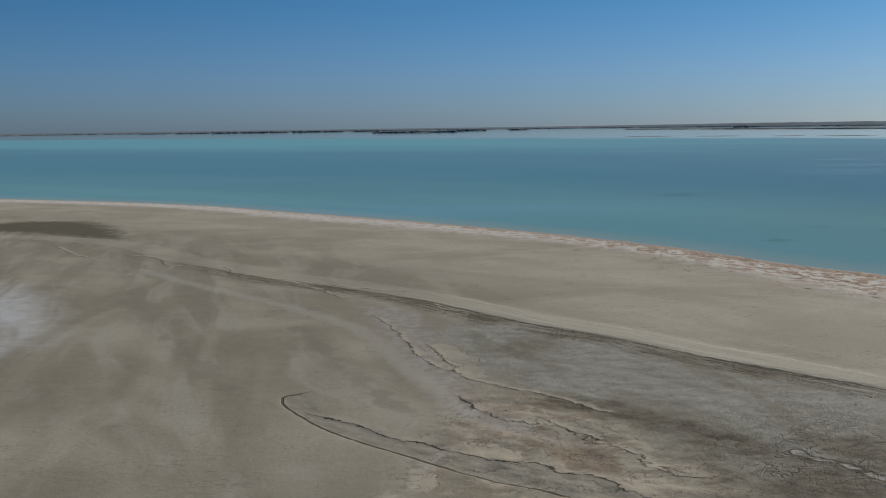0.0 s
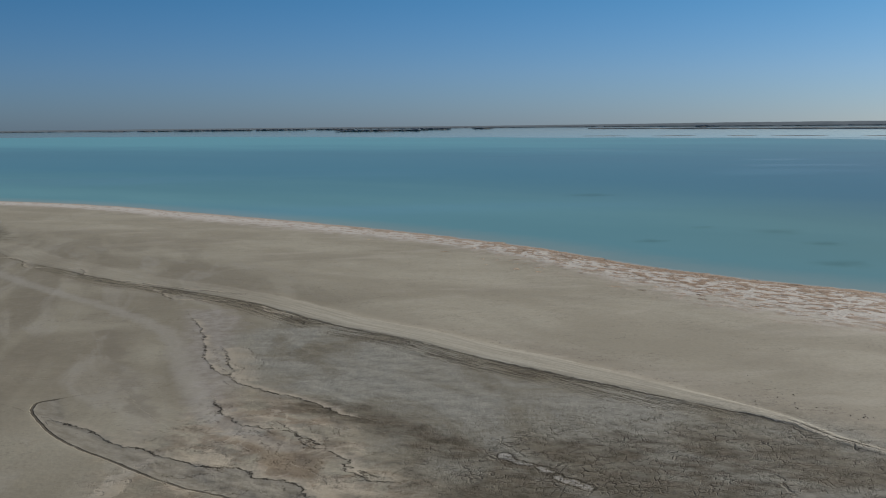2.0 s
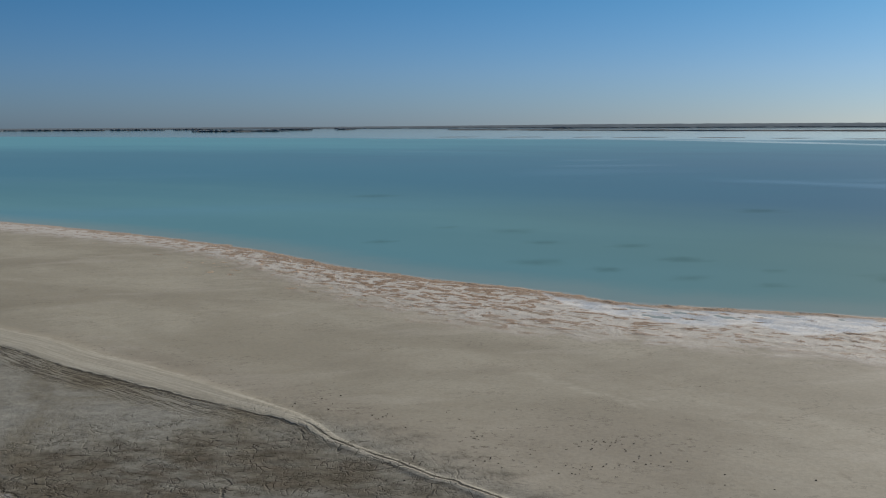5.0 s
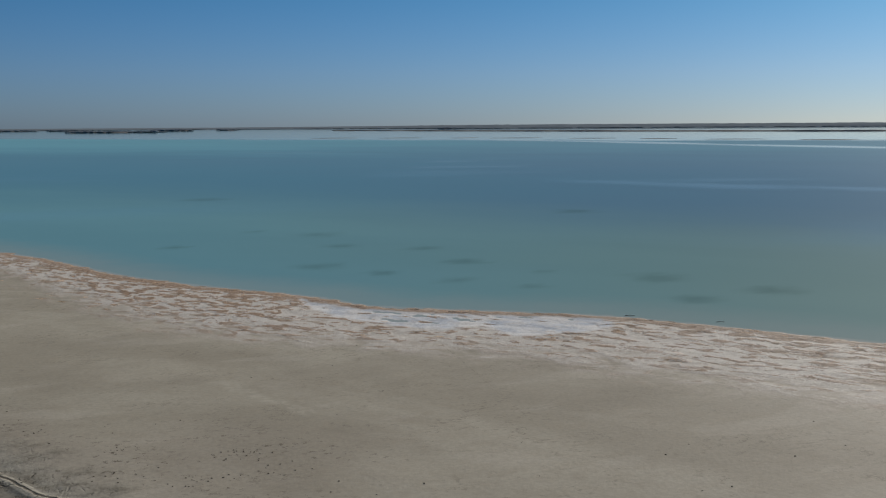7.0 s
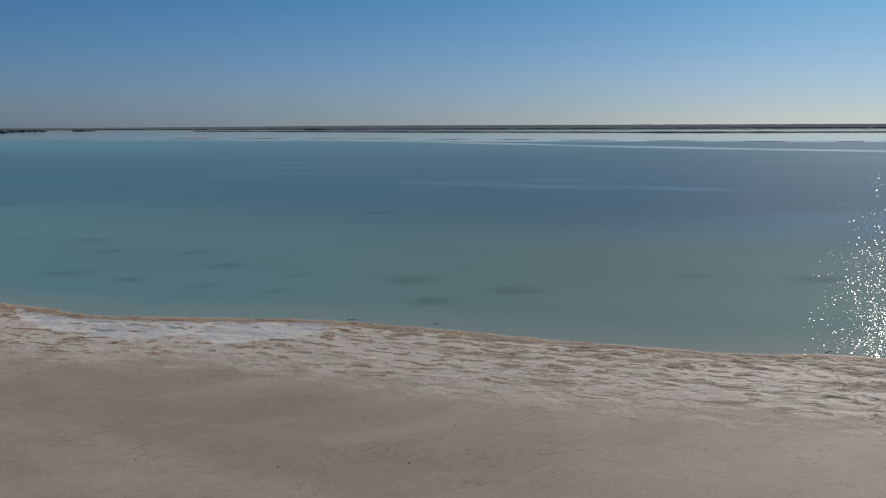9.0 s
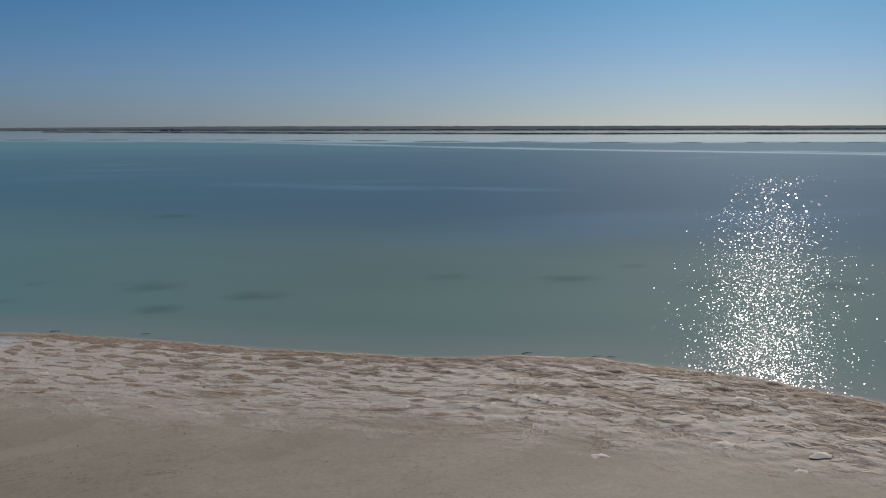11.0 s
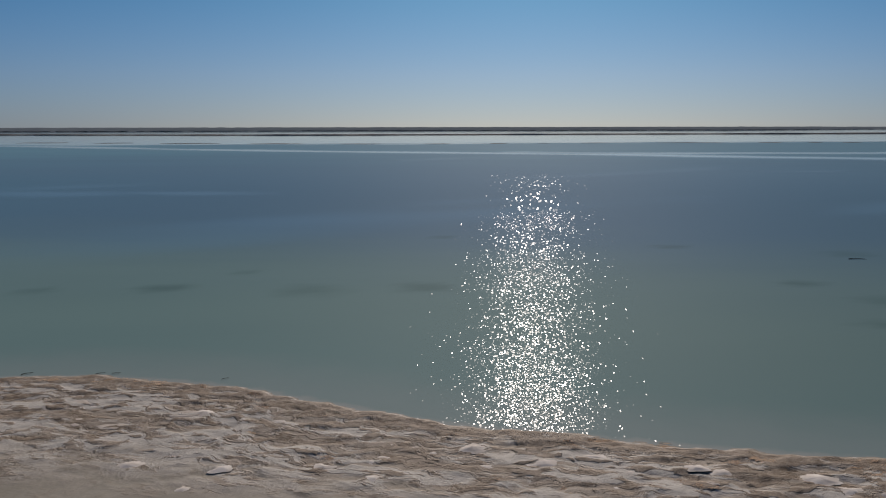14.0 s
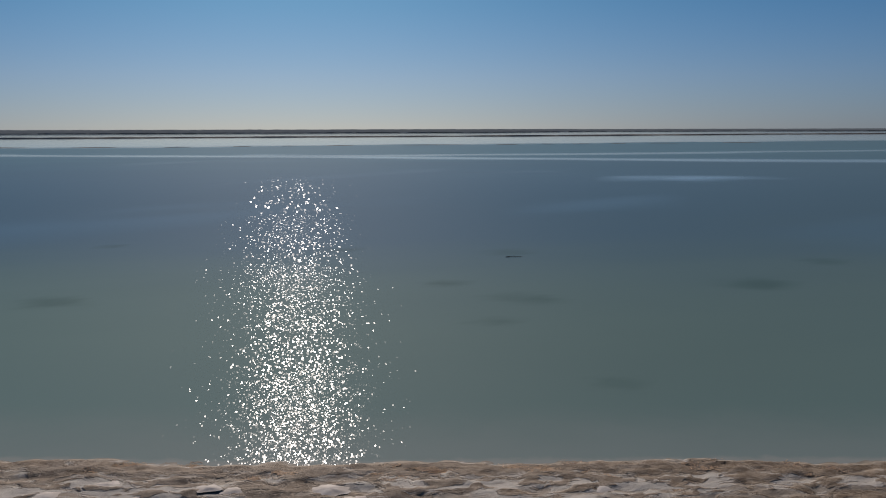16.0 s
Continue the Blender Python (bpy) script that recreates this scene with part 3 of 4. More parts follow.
def plain(name, dark, light, scale=6.0, rough=0.9, bump=0.6, deep=0.03):
    n = Nodes(name, rough)
    tone = n.mix(n.band(n.noise(scale, 5), 0.32, 0.68), dark, light)
    tone = n.mix(n.mul(n.chance(), 0.35), tone, dark)
    n.b.inputs["Specular IOR Level"].default_value = 0.0
    return n.set(Base_Color=tone, Normal=n.bump(n.noise(scale * 3, 5, rough=0.65), bump, deep))


GROUND = ground_material()
WATER = water_material()
SALT = plain("salt_crust", (0.44, 0.375, 0.31), (0.60, 0.54, 0.475), 2.2, bump=0.3)
LUMP = plain("white_salt", (0.58, 0.52, 0.455), (0.74, 0.685, 0.62), 2.5, bump=0.3)
WEED = plain("dry_weed", (0.52, 0.36, 0.235), (0.70, 0.53, 0.385), 5.0)
WOOD = plain("grey_driftwood", (0.03, 0.026, 0.022), (0.10, 0.085, 0.07), 12.0)
STONE = plain("dark_clod", (0.05, 0.043, 0.036), (0.13, 0.11, 0.088), 20.0)
# scrub paled towards blue: haze over the lake is put into its colour
HAZED_SCRUB = plain("hazed_saltbush", (0.118, 0.145, 0.165), (0.165, 0.19, 0.208), 0.03)
BANK = plain("bank_mud", (0.16, 0.15, 0.14), (0.26, 0.24, 0.21), 0.05)


# ---- meshes ----
def link_mesh(name, verts, faces, material, attrs=None, parent=None, soft=False):
    me = bpy.data.meshes.new(name)
    verts, faces = np.asarray(verts, np.float32), np.asarray(faces, np.int32)
    k = faces.shape[1]
    me.vertices.add(len(verts))
    me.vertices.foreach_set("co", verts.ravel())
    me.loops.add(faces.size)
    me.loops.foreach_set("vertex_index", faces.ravel())
    me.polygons.add(len(faces))
    me.polygons.foreach_set("loop_start", np.arange(0, faces.size, k, dtype=np.int32))
    me.update(calc_edges=True)
    me.polygons.foreach_set("use_smooth", np.full(len(faces), soft))
    for key, values in (attrs or {}).items():
        me.attributes.new(key, "FLOAT", "POINT").data.foreach_set("value", np.asarray(values, np.float32).ravel())
    me.materials.append(material)
    ob = new(name, me)
    ob.parent = parent
    return ob


def grid_faces(rows, cols):
    a = (np.arange(rows - 1)[:, None] * cols + np.arange(cols - 1)[None, :]).ravel()
    return np.stack([a, a + 1, a + cols + 1, a + cols], 1)


def spaced(start, stop, fine, low, high, grow):
    """Even steps from start to stop, then ever longer ones out to low and high."""
    mid = np.arange(start, stop, fine)
    up, x, s = [], mid[-1], fine
    while x < high:
        s *= grow
        x += s
        up.append(min(x, high))
    down, x, s = [], mid[0], fine
    while x > low:
        s *= grow
        x -= s
        down.append(max(x, low))
    return np.concatenate([down[::-1], mid, up])


# ---- ground ----
CENTRE, EU, EV = (45.0, 45.0), (0.63, -0.7766), (0.7766, 0.63)
us = spaced(-46, 74, 0.14, -4600, 4600, 1.03)
vs = spaced(-58, 3.0, 0.14, -4600, 4600, 1.13)
gu, gv = np.meshgrid(us, vs)
gx, gy = (CENTRE[0] + gu * EU[0] + gv * EV[0]).ravel(), (CENTRE[1] + gu * EU[1] + gv * EV[1]).ravel()

inland, run = along(SHORE, gx, gy)
inland = inland + 0.35 * fractal(gx / 3.0, gy / 3.0, 3, 3) + 0.22 * fractal(gx / 0.8, gy / 0.8, 3, 4) * step(12, 2, np.abs(inland))
edge = along(CRUST_EDGE, gx, gy)[0]
crust = np.clip(inland, 0, None) / np.maximum(np.clip(inland, 0, None) + np.clip(-edge, 0, None), 0.4)
crust = np.where(edge > 0, 1 + edge / 8, crust)
ridge_side, ridge_run = near(RIDGE, gx, gy)
half = np.interp(ridge_run, [0, 30, 55, 75, 92, 97, 100, 103, 108, 200], [1.7, 1.6, 1.5, 1.25, 1.15, 0.85, 0.65, 0.35, 0.2, 0.18])
ridge = np.abs(ridge_side) / half
foot = ridge_side - half
cuts = np.stack([near(c, gx, gy)[0] for c in (GULLY, LOOP_BANK, GULLY_TAIL, UPPER_CRACK, LOWER_CRACK, DOTTED, SPUR_A, SPUR_B)])
lip = near(LOOP, gx, gy)[0]
flaky = 0.06 + 1.2 * step(11, 4, np.hypot((gx - 12.5) / 1.25, gy - 26.5))
wash = inside(np.vstack([LOOP[::4], LOOP_BANK[::-4]]), gx, gy)
pink = inside(PINK, gx, gy)
streak = np.abs(near(STREAK, gx, gy)[0])
outer = np.interp(gx, [2, 15, 34, 60], [0.0, 0.15, 0.35, 1.0])
hollow = step(14, 30, inland) * np.interp(gx, [-6, 6], [1.0, 0.25])
gully = np.take_along_axis(cuts, np.abs(cuts).argmin(0)[None], 0)[0]
vein = np.abs(near(VEIN, gx, gy)[0])
fissure = np.minimum(np.abs(near(FISSURE, gx, gy)[0]), np.abs(near(CLEFT, gx, gy)[0]))
stain = np.minimum.reduce([np.abs(near(c, gx, gy)[0]) for c in STAINS])
lobe = np.maximum.reduce([inside(p, gx, gy) for p in LOBES])
silted = inside(SILTED, gx, gy)
trod = np.clip(step(7, 1, np.hypot((gx - 23.3) / 1.3, gy - 28.2)) + step(2.6, 0.6, np.abs(ridge_side + 1.3)) * step(70, 95, ridge_run), 0, 1)
rivulet, fan = np.abs(near(RIVULET, gx, gy)[0]), np.abs(near(FAN, gx, gy)[0])
mud, pond, bloom, pool = (inside(p, gx, gy) for p in (MUD_FLAT, POND, BLOOM, POOL))
worn = step(8, 3, np.hypot((gx - 0.5) / 0.9, (gy - 30.3) / 1.35)) * step(0.6, -0.6, mud)
damp = np.maximum(step(1.6, 0.3, np.abs(near(DAMP, gx, gy)[0])), step(12, 4, np.hypot((gx - 11.8) / 1.25, gy - 24.7)) * 0.86)
purity = np.interp(gx, [0, 12, 22, 34, 46, 58, 68], [0.95, 0.9, 0.88, 0.92, 0.9, 0.9, 0.85])
whiter = np.interp(gx, [-80, 0, 14, 22, 32, 46, 57, 66, 90], [0.28, 0.28, 0.24, 0.24, 0.34, 0.28, 0.21, 0.14, 0.06])
tan = np.interp(gx, [0, 20, 34, 46, 56, 64], [0.5, 0.7, 0.6, 0.6, 0.8, 0.92])
weedy = np.interp(gx, [-80, -10, 5, 20, 32, 45, 60, 90], [0.5, 0.6, 0.85, 1.0, 0.95, 0.9, 0.95, 1.0])
lined = np.interp(gx, [30, 44, 56, 64, 80], [0.0, 0.7, 0.9, 0.8, 0.9])
far_weed = np.interp(gx, [36, 56], [1.0, 0.0])
relief = np.interp(gx, [-20, 40, 56, 66], [0.5, 0.55, 0.9, 1.5])
slab, tuft = np.zeros(gx.shape), np.zeros(gx.shape)
m = (crust < 1.6) & (inland > -1)
fu, fv = gu.ravel()[m], gv.ravel()[m]
slab[m] = 0.5 + 0.5 * fractal(fu / 2.0, fv / 1.1, 4, 51)
tuft[m] = 0.5 + 0.5 * fractal(fu / 1.0, fv / 0.55, 4, 61)
tuft += np.interp(crust, [0, 0.12, 0.3, 0.65, 1.0], [0.14, 0.07, -0.17, -0.23, -0.36]) + np.interp(gx, [-40, 0, 8, 26, 34, 46, 66], [-0.1, -0.04, 0.06, 0.09, -0.08, -0.06, 0.06])

land = step(-0.2, 1.5, inland)
z = 0.05 * np.tanh(inland / 1.5) - 0.5 * step(0, 14, -inland) - 3.5 * step(20, 120, -inland)
z += land * 0.02 * fractal(gx / 6, gy / 6, 3, 5)
z += land * 0.016 * np.clip(1.3 - crust, 0, 1) * fractal(gu.ravel() / 1.4, gv.ravel() / 0.8, 4, 9)
belt = step(1.15, 0.7, crust) * step(-0.1, 0.5, inland)
z += belt * (0.04 * step(0.34, 0.8, tuft) + 0.03 * step(0.44, 0.56, slab + 0.5 * whiter)) * (0.15 + 1.0 * step(45, 66, gx))
z += belt * 0.03 * fractal(gx / 0.5, gy / 0.5, 2, 15) * (0.15 + 0.85 * step(45, 66, gx))
z += 0.05 * step(1.5, 0.5, ridge) * (0.3 + 0.7 * step(60, 82, ridge_run))
rut = step(-0.3, 0.0, foot) * step(2.2, 0.9, foot)
z += 0.018 * rut * fractal(ridge_run / 6, ridge_side / 0.3, 3, 21) * step(108, 98, ridge_run)
z -= 0.02 * step(-0.2, 0.2, wash)
for c in (GULLY, LOOP_BANK, GULLY_TAIL):
    d = near(c, gx, gy)[0] + 0.12 * fractal(gx / 0.7, gy / 0.7, 2, 2)
    z -= (0.012 if c is LOOP_BANK else 0.026) * np.clip(0.5 + fractal(gx / 1.5, gy / 1.5, 2, 6), 0.1, 1.2) * step(-0.10, 0.05, d) * np.exp(-np.clip(d, 0, 60) / 0.9) * step(8, 5, np.abs(d))
z += 0.05 * worn * fractal(gx / 1.3, gy / 1.3, 5, 31)
z += 0.018 * step(0, 1, mud) * fractal(gx / 0.8, gy / 0.8, 4, 41)
z -= 0.03 * step(-0.2, 0.8, pool)
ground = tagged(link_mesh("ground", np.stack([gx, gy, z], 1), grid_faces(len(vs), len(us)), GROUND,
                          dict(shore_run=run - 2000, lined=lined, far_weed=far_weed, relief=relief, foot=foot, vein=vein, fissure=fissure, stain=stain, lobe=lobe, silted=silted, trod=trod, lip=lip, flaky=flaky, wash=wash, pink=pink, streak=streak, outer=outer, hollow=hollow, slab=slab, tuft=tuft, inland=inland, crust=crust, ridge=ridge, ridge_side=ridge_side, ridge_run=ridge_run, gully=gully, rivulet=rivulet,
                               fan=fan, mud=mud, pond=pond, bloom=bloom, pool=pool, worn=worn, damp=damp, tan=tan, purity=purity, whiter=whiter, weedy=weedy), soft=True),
                "dry grey-beige silt shore with salt crust and cracked mud", "ground", kind="structure")

# ---- water ----
HUB = (30.0, -5.0)
ring = 14 * 1.0125 ** np.arange(472)
ring = ring[ring < 4850]
turn = np.radians(np.concatenate([np.arange(-60, 125, 0.6), np.arange(125, 301, 8.0)]))
wr, wa = np.meshgrid(ring, turn, indexing="ij")
wx, wy = (HUB[0] + wr * np.sin(wa)).ravel(), (HUB[1] + wr * np.cos(wa)).ravel()
off = -along(SHORE, wx, wy)[0]
reach = np.hypot(wx - HUB[0], wy - HUB[1])
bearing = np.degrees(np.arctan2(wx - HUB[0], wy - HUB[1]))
PATCHES = [(35.2, 89.7, 2.1), (32.5, 69.3, 1.7), (36.4, 64.8, 1.1), (40.2, 60.3, 1.3), (43.1, 68.7, 1.5), (44.0, 56.6, 1.0), (52.9, 57.7, 2.0), (57.4, 51.1, 1.7), (70.8, 51.7, 1.4), (51.4, 49.7, 1.4), (29.7, 94.3, 1.1), (35.8, 80.7, 1.4), (22.3, 83.8, 1.2), (25.8, 138.6, 3.2), (66.6, 105.6, 2.6), (46.8, 62.3, 0.8), (42.1, 77.1, 1.4), (77.0, 47.3, 1.8), (83.2, 40.3, 2.4), (89.1, 36.3, 2.1), (84.4, 49.7, 1.2), (109.2, 56.7, 1.3), (107.5, 21.3, 1.3), (123.8, 26.1, 2.1), (117.8, 38.4, 1.4), (105.0, 14.7, 1.9), (98.2, 12.1, 1.2), (118.1, 4.3, 2.6), (131.7, 3.3, 2.0), (105.3, 13.4, 1.6), (89.9, 1.3, 1.2)]
patch = np.zeros(wx.shape)
for i, (px, py, size) in enumerate(PATCHES):
    dx, dy = wx - px, wy - py
    patch = np.maximum(patch, (0.6 + 0.1 * (i * 37 % 5)) * step(1.4, 0.1, np.hypot(dx, dy) / size + 0.35 * fractal(wx / size, wy / size, 3, i)))
# calm, mirror-like water far out and in bands; wind ruffles the rest
BAND_NEAR = smooth([(201.5, 643.7), (246.2, 519), (262.9, 413.6), (279.8, 351.6), (296.9, 298.4), (311.2, 262.4), (332.2, 205.6), (338.1, 165.4), (352.7, 127.7), (360.6, 77.8), (377.3, 35.1), (400.6, -33.5)], 4)
BAND_FAR = smooth([(333.6, 257.6), (354.3, 208.7), (378.6, 190.2), (405.2, 156.6), (470, 110.7), (541.9, 60), (639.8, 10.7)], 4)
CALM_EDGE = smooth([(-1520.5, 1478.8), (-415.8, 1144), (-112.4, 898.1), (84.1, 701), (177.8, 603.1), (249.8, 535.1), (320.9, 485.5), (414.7, 418.5), (490.9, 383), (614.8, 295.3), (716.1, 222.1), (898.2, 105.3), (1505, -274.1)], 4)
rough_edge = fractal(wx / 60, wy / 60, 3, 4)
slick = step(-30, 60, -along(CALM_EDGE, wx, wy)[0] + 25 * rough_edge)
slick = np.maximum(slick, 0.85 * step(24, 1, np.abs(along(BAND_NEAR, wx, wy)[0]) + 5 * rough_edge))
slick = np.maximum(slick, 0.7 * step(22, 1, np.abs(along(BAND_FAR, wx, wy)[0]) + 6 * rough_edge))
LENSES = [(248, 57, 17, 7, -52), (255, 100, 18, 3, -50), (90, 227, 22, 5, 0), (102, 147, 26, 4, -50), (66, 373, 45, 12, -20), (96, 263, 20, 6, 0), (121, 128, 16, 3, -50)]
for lx, ly, a, b, deg in LENSES:
    c, s = math.cos(radians(deg)), math.sin(radians(deg))
    p, q = (wx - lx) * c + (wy - ly) * s, -(wx - lx) * s + (wy - ly) * c
    slick = np.maximum(slick, (0.85 if a == 17 else 0.3) * step(1.7, -0.2, np.hypot(p / a, q / (1.6 * b)) + 0.3 * fractal(wx / 12, wy / 12, 3, 8)))
slick = np.maximum(slick, 0.22 * step(0.1, 1.1, fractal(wx / 110, wy / 45, 3, 19)))
cells = grid_faces(len(ring), len(turn))
cells = cells[(off[cells] > -4).any(axis=1)]
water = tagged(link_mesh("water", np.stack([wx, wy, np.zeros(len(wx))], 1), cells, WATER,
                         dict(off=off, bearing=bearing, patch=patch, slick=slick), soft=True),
               "shallow turquoise salt lake with ruffled and calm bands", "water", kind="structure")

# ---- the far side ----
rng = random.Random(5)


def ribbon(name, curve, widths, heights, material, parent=None):
    """A low bank: a rounded strip of land along a curve."""
    c = np.array(curve, float)
    d = np.gradient(c, axis=0)
    d /= np.linalg.norm(d, axis=1)[:, None]
    side = np.stack([d[:, 1], -d[:, 0]], 1)
    rows = []
    for f, h in ((-0.5, -0.3), (-0.36, 0.55), (-0.12, 1.0), (0.15, 0.9), (0.38, 0.5), (0.5, -0.3)):
        p = c + side * (f * np.asarray(widths))[:, None]
        rows.append(np.column_stack([p, np.asarray(heights) * h]))
    return link_mesh(name, np.vstack(rows), grid_faces(6, len(c)), material, parent=parent, soft=True)


def clump(verts, faces, x, y, zz, size, tall, seed):
    """One shrub: a lumpy, open mound."""
    r = random.Random(seed)
    for _ in range(5):
        ox, oy, s = r.uniform(-0.6, 0.6) * size, r.uniform(-0.6, 0.6) * size, r.uniform(0.35, 0.75)
        base = len(verts)
        n = 6
        for lvl, rad in ((0.0, 0.7), (0.45, 1.0), (0.8, 0.6)):
            for i in range(n):
                a = 2 * math.pi * (i + r.uniform(-0.3, 0.3)) / n
                q = rad * s * size * r.uniform(0.75, 1.2)
                verts.append((x + ox + q * math.cos(a), y + oy + q * math.sin(a), zz + lvl * tall * s * 1.4 * r.uniform(0.85, 1.15)))
        verts.append((x + ox, y + oy, zz + tall * s * 1.4))
        for lvl in range(2):
            for i in range(n):
                a, b = base + lvl * n + i, base + lvl * n + (i + 1) % n
                faces.append((a, b, b + n))
                faces.append((a, b + n, a + n))
        for i in range(n):
            faces.append((base + 2 * n + i, base + 2 * n + (i + 1) % n, base + 3 * n))


def shrubs(name, spots, size, tall, parent, zz=0.3):
    verts, faces = [], []
    for i, (x, y) in enumerate(spots):
        f = rng.uniform(0.6, 1.3)
        clump(verts, faces, x, y, zz, size * f, tall * rng.uniform(0.55, 1.15), i)
    return tagged(link_mesh(name, verts, faces, HAZED_SCRUB, parent=parent), kind="stuff")


def at(bearing_deg, r):
    return (HUB[0] + r * math.sin(radians(bearing_deg)), HUB[1] + r * math.cos(radians(bearing_deg)))


# land that closes the lake, with its scrub
bear = np.linspace(-75, 140, 700)
front = np.interp(bear, [-75.8, -30.8, -12.8, -0.8, 9.0, 15.8, 22.7, 28.9, 43.5, 59.0, 65.0, 79.0, 140.0], [3300, 3400, 3300, 3100, 2900, 2550, 2420, 2450, 2450, 2500, 3000, 3100, 3000])
front = front * (1 + 0.02 * fractal(bear / 3, bear * 0, 3, 2))
top = np.interp(bear, [-75.8, -12.8, 3.1, 9.0, 16.7, 59.0, 63.0, 65.0, 89.0, 140.0], [4, 3.6, 3.6, 5, 8, 6.5, 6, 5, 5, 5])
rows = []
for i, (f, h) in enumerate(((0, -0.02), (12, 0.05), (45, 0.35), (110, 0.78), (260, 0.95), (700, 1.0), (1500, 1.1))):
    rr = np.minimum(front + f + (5 * fractal(bear * 5, bear * 0 + i, 3, 11) if i else 0), 4780 + i)
    hh = top * h * (1 + 0.10 * fractal(bear * 6, bear * 0 + i * 3, 3, i)) if i > 1 else np.full(len(bear), h * 8)
    rows.append(np.column_stack([HUB[0] + rr * np.sin(np.radians(bear)), HUB[1] + rr * np.cos(np.radians(bear)), hh]))
far_land = tagged(link_mesh("far_shore", np.vstack(rows), grid_faces(7, len(bear)), HAZED_SCRUB, soft=True), "low dark scrub-covered shore beyond the lake", "land", kind="structure")
spots = []
for _ in range(1500):
    b = rng.uniform(-42, 92)
    spots.append(at(b, min(float(np.interp(b, bear, front)) + rng.uniform(6, 40), 4700)))
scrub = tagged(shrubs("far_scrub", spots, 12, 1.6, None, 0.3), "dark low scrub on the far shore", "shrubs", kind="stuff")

# salt flat in front of it and the long bank
SPIT = [at(b, r) for b, r in ((8.0, 1950), (10.9, 1800), (14.8, 1600), (20.7, 1420), (28.9, 1280), (36.5, 1210), (44.5, 1230), (54.9, 1280), (63.0, 1350), (71.0, 1500), (79.0, 1700), (99.0, 2200))]
bank_curve = smooth(SPIT, 22)
wd = 18 + 7 * fractal(np.arange(len(bank_curve)) / 9, np.zeros(len(bank_curve)), 3, 6)
tagged(ribbon("mud_bank", bank_curve, wd, 1.15 + 0.35 * grain(np.arange(len(bank_curve)) / 5, np.zeros(len(bank_curve)), 3), BANK),
       "long low dark mud bank lying in calm water", "mud bank")

DASHES = [(7.7, 800, 2.6), (11.4, 775, 2.4), (15.0, 755, 1.6), (17.9, 735, 3.0), (22.2, 702, 2.6), (25.8, 672, 2.0), (29.9, 640, 3.2), (34.6, 610, 3.0), (39.4, 592, 2.2), (43.7, 590, 1.4),
          (47.1, 598, 0.9), (49.6, 606, 0.7), (52.4, 612, 1.5), (57.5, 625, 3.6), (61.6, 640, 1.2), (63.8, 652, 0.7), (65.6, 662, 0.9), (67.6, 676, 0.8), (70.0, 690, 1.6), (74.0, 720, 2)]
for i, (b, r, wide) in enumerate(DASHES):
    bs = np.linspace(b - wide / 2, b + wide / 2, 14)
    curve = np.array([at(q, r + 6 * float(grain(q, i))) for q in bs])
    taper = np.sin(np.linspace(0.12, math.pi - 0.12, 14)) ** 0.5
    tagged(ribbon("mud_bar", curve, 4.5 * taper, 0.22 * taper, BANK), "thin dark mud bar just above calm water", "mud bar", "mud bars in the lake")

# islands with scrub
ISLANDS = [(-18.0, 2900, 0.9, 2.5), (-16.0, 2850, 1.6, 3.5), (-14.0, 2800, 1.6, 4.5), (-12.0, 2780, 2.2, 4.5), (-9.2, 2750, 2.7, 4.5), (-6.2, 2720, 1.9, 4.5),
           (-3.9, 1850, 4.4, 3.6), (-0.9, 2300, 2.0, 4.5), (2.1, 2400, 0.7, 3.5), (14.4, 2350, 0.9, 4.0), (-33.8, 3000, 3, 3), (-27.8, 3050, 2.4, 3.5)]
for i, (b, r, wide, tall) in enumerate(ISLANDS):
    root = tagged(new("island"), "small dark island covered with low scrub", "island", "islands in the lake")
    root.location = (*at(b, r), 0)
    bs = np.linspace(b - wide / 2, b + wide / 2, 20)
    curve = np.array([at(q, r + 12 * float(grain(q * 2, i))) for q in bs]) - np.array(at(b, r))
    taper = np.sin(np.linspace(0.15, math.pi - 0.15, 20)) ** 0.4
    ribbon("bank", curve, 40 * taper, 0.9 * taper, BANK, root)
    pts = []
    for _ in range(int(16 + 34 * wide)):
        t = rng.uniform(0.03, 0.97)
        p = curve[min(19, int(t * 20))]
        pts.append((p[0] + rng.uniform(-9, 9), p[1] + rng.uniform(-12, 12)))
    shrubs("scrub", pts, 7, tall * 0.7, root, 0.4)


# ---- things on the shore ----
def blob(seed, flat, rough, rings=7, n=12):
    """A lumpy clod, sunk a little; about one metre across."""
    r = random.Random(seed)
    ox = r.uniform(0, 50)
    verts, faces = [], []
    for j in range(rings + 1):
        t = math.pi * (0.02 + 0.62 * j / rings)
        for i in range(n):
            a = 2 * math.pi * i / n
            q = math.sin(t) ** 0.8 * (0.5 + rough * float(grain(math.cos(a) * 1.2 + ox, math.sin(a) * 1.2 + t, seed)))
            h = flat * (math.cos(t) + 0.35) * (1 + 0.5 * rough * float(grain(math.cos(a) * 2 + ox, math.sin(a) * 2 - t, seed + 3)))
            verts.append((q * math.cos(a), q * math.sin(a), h))
    for j in range(rings):
        for i in range(n):
            a, b = j * n + i, j * n + (i + 1) % n
            faces.append((a, a + n, b + n, b))
    return verts, faces


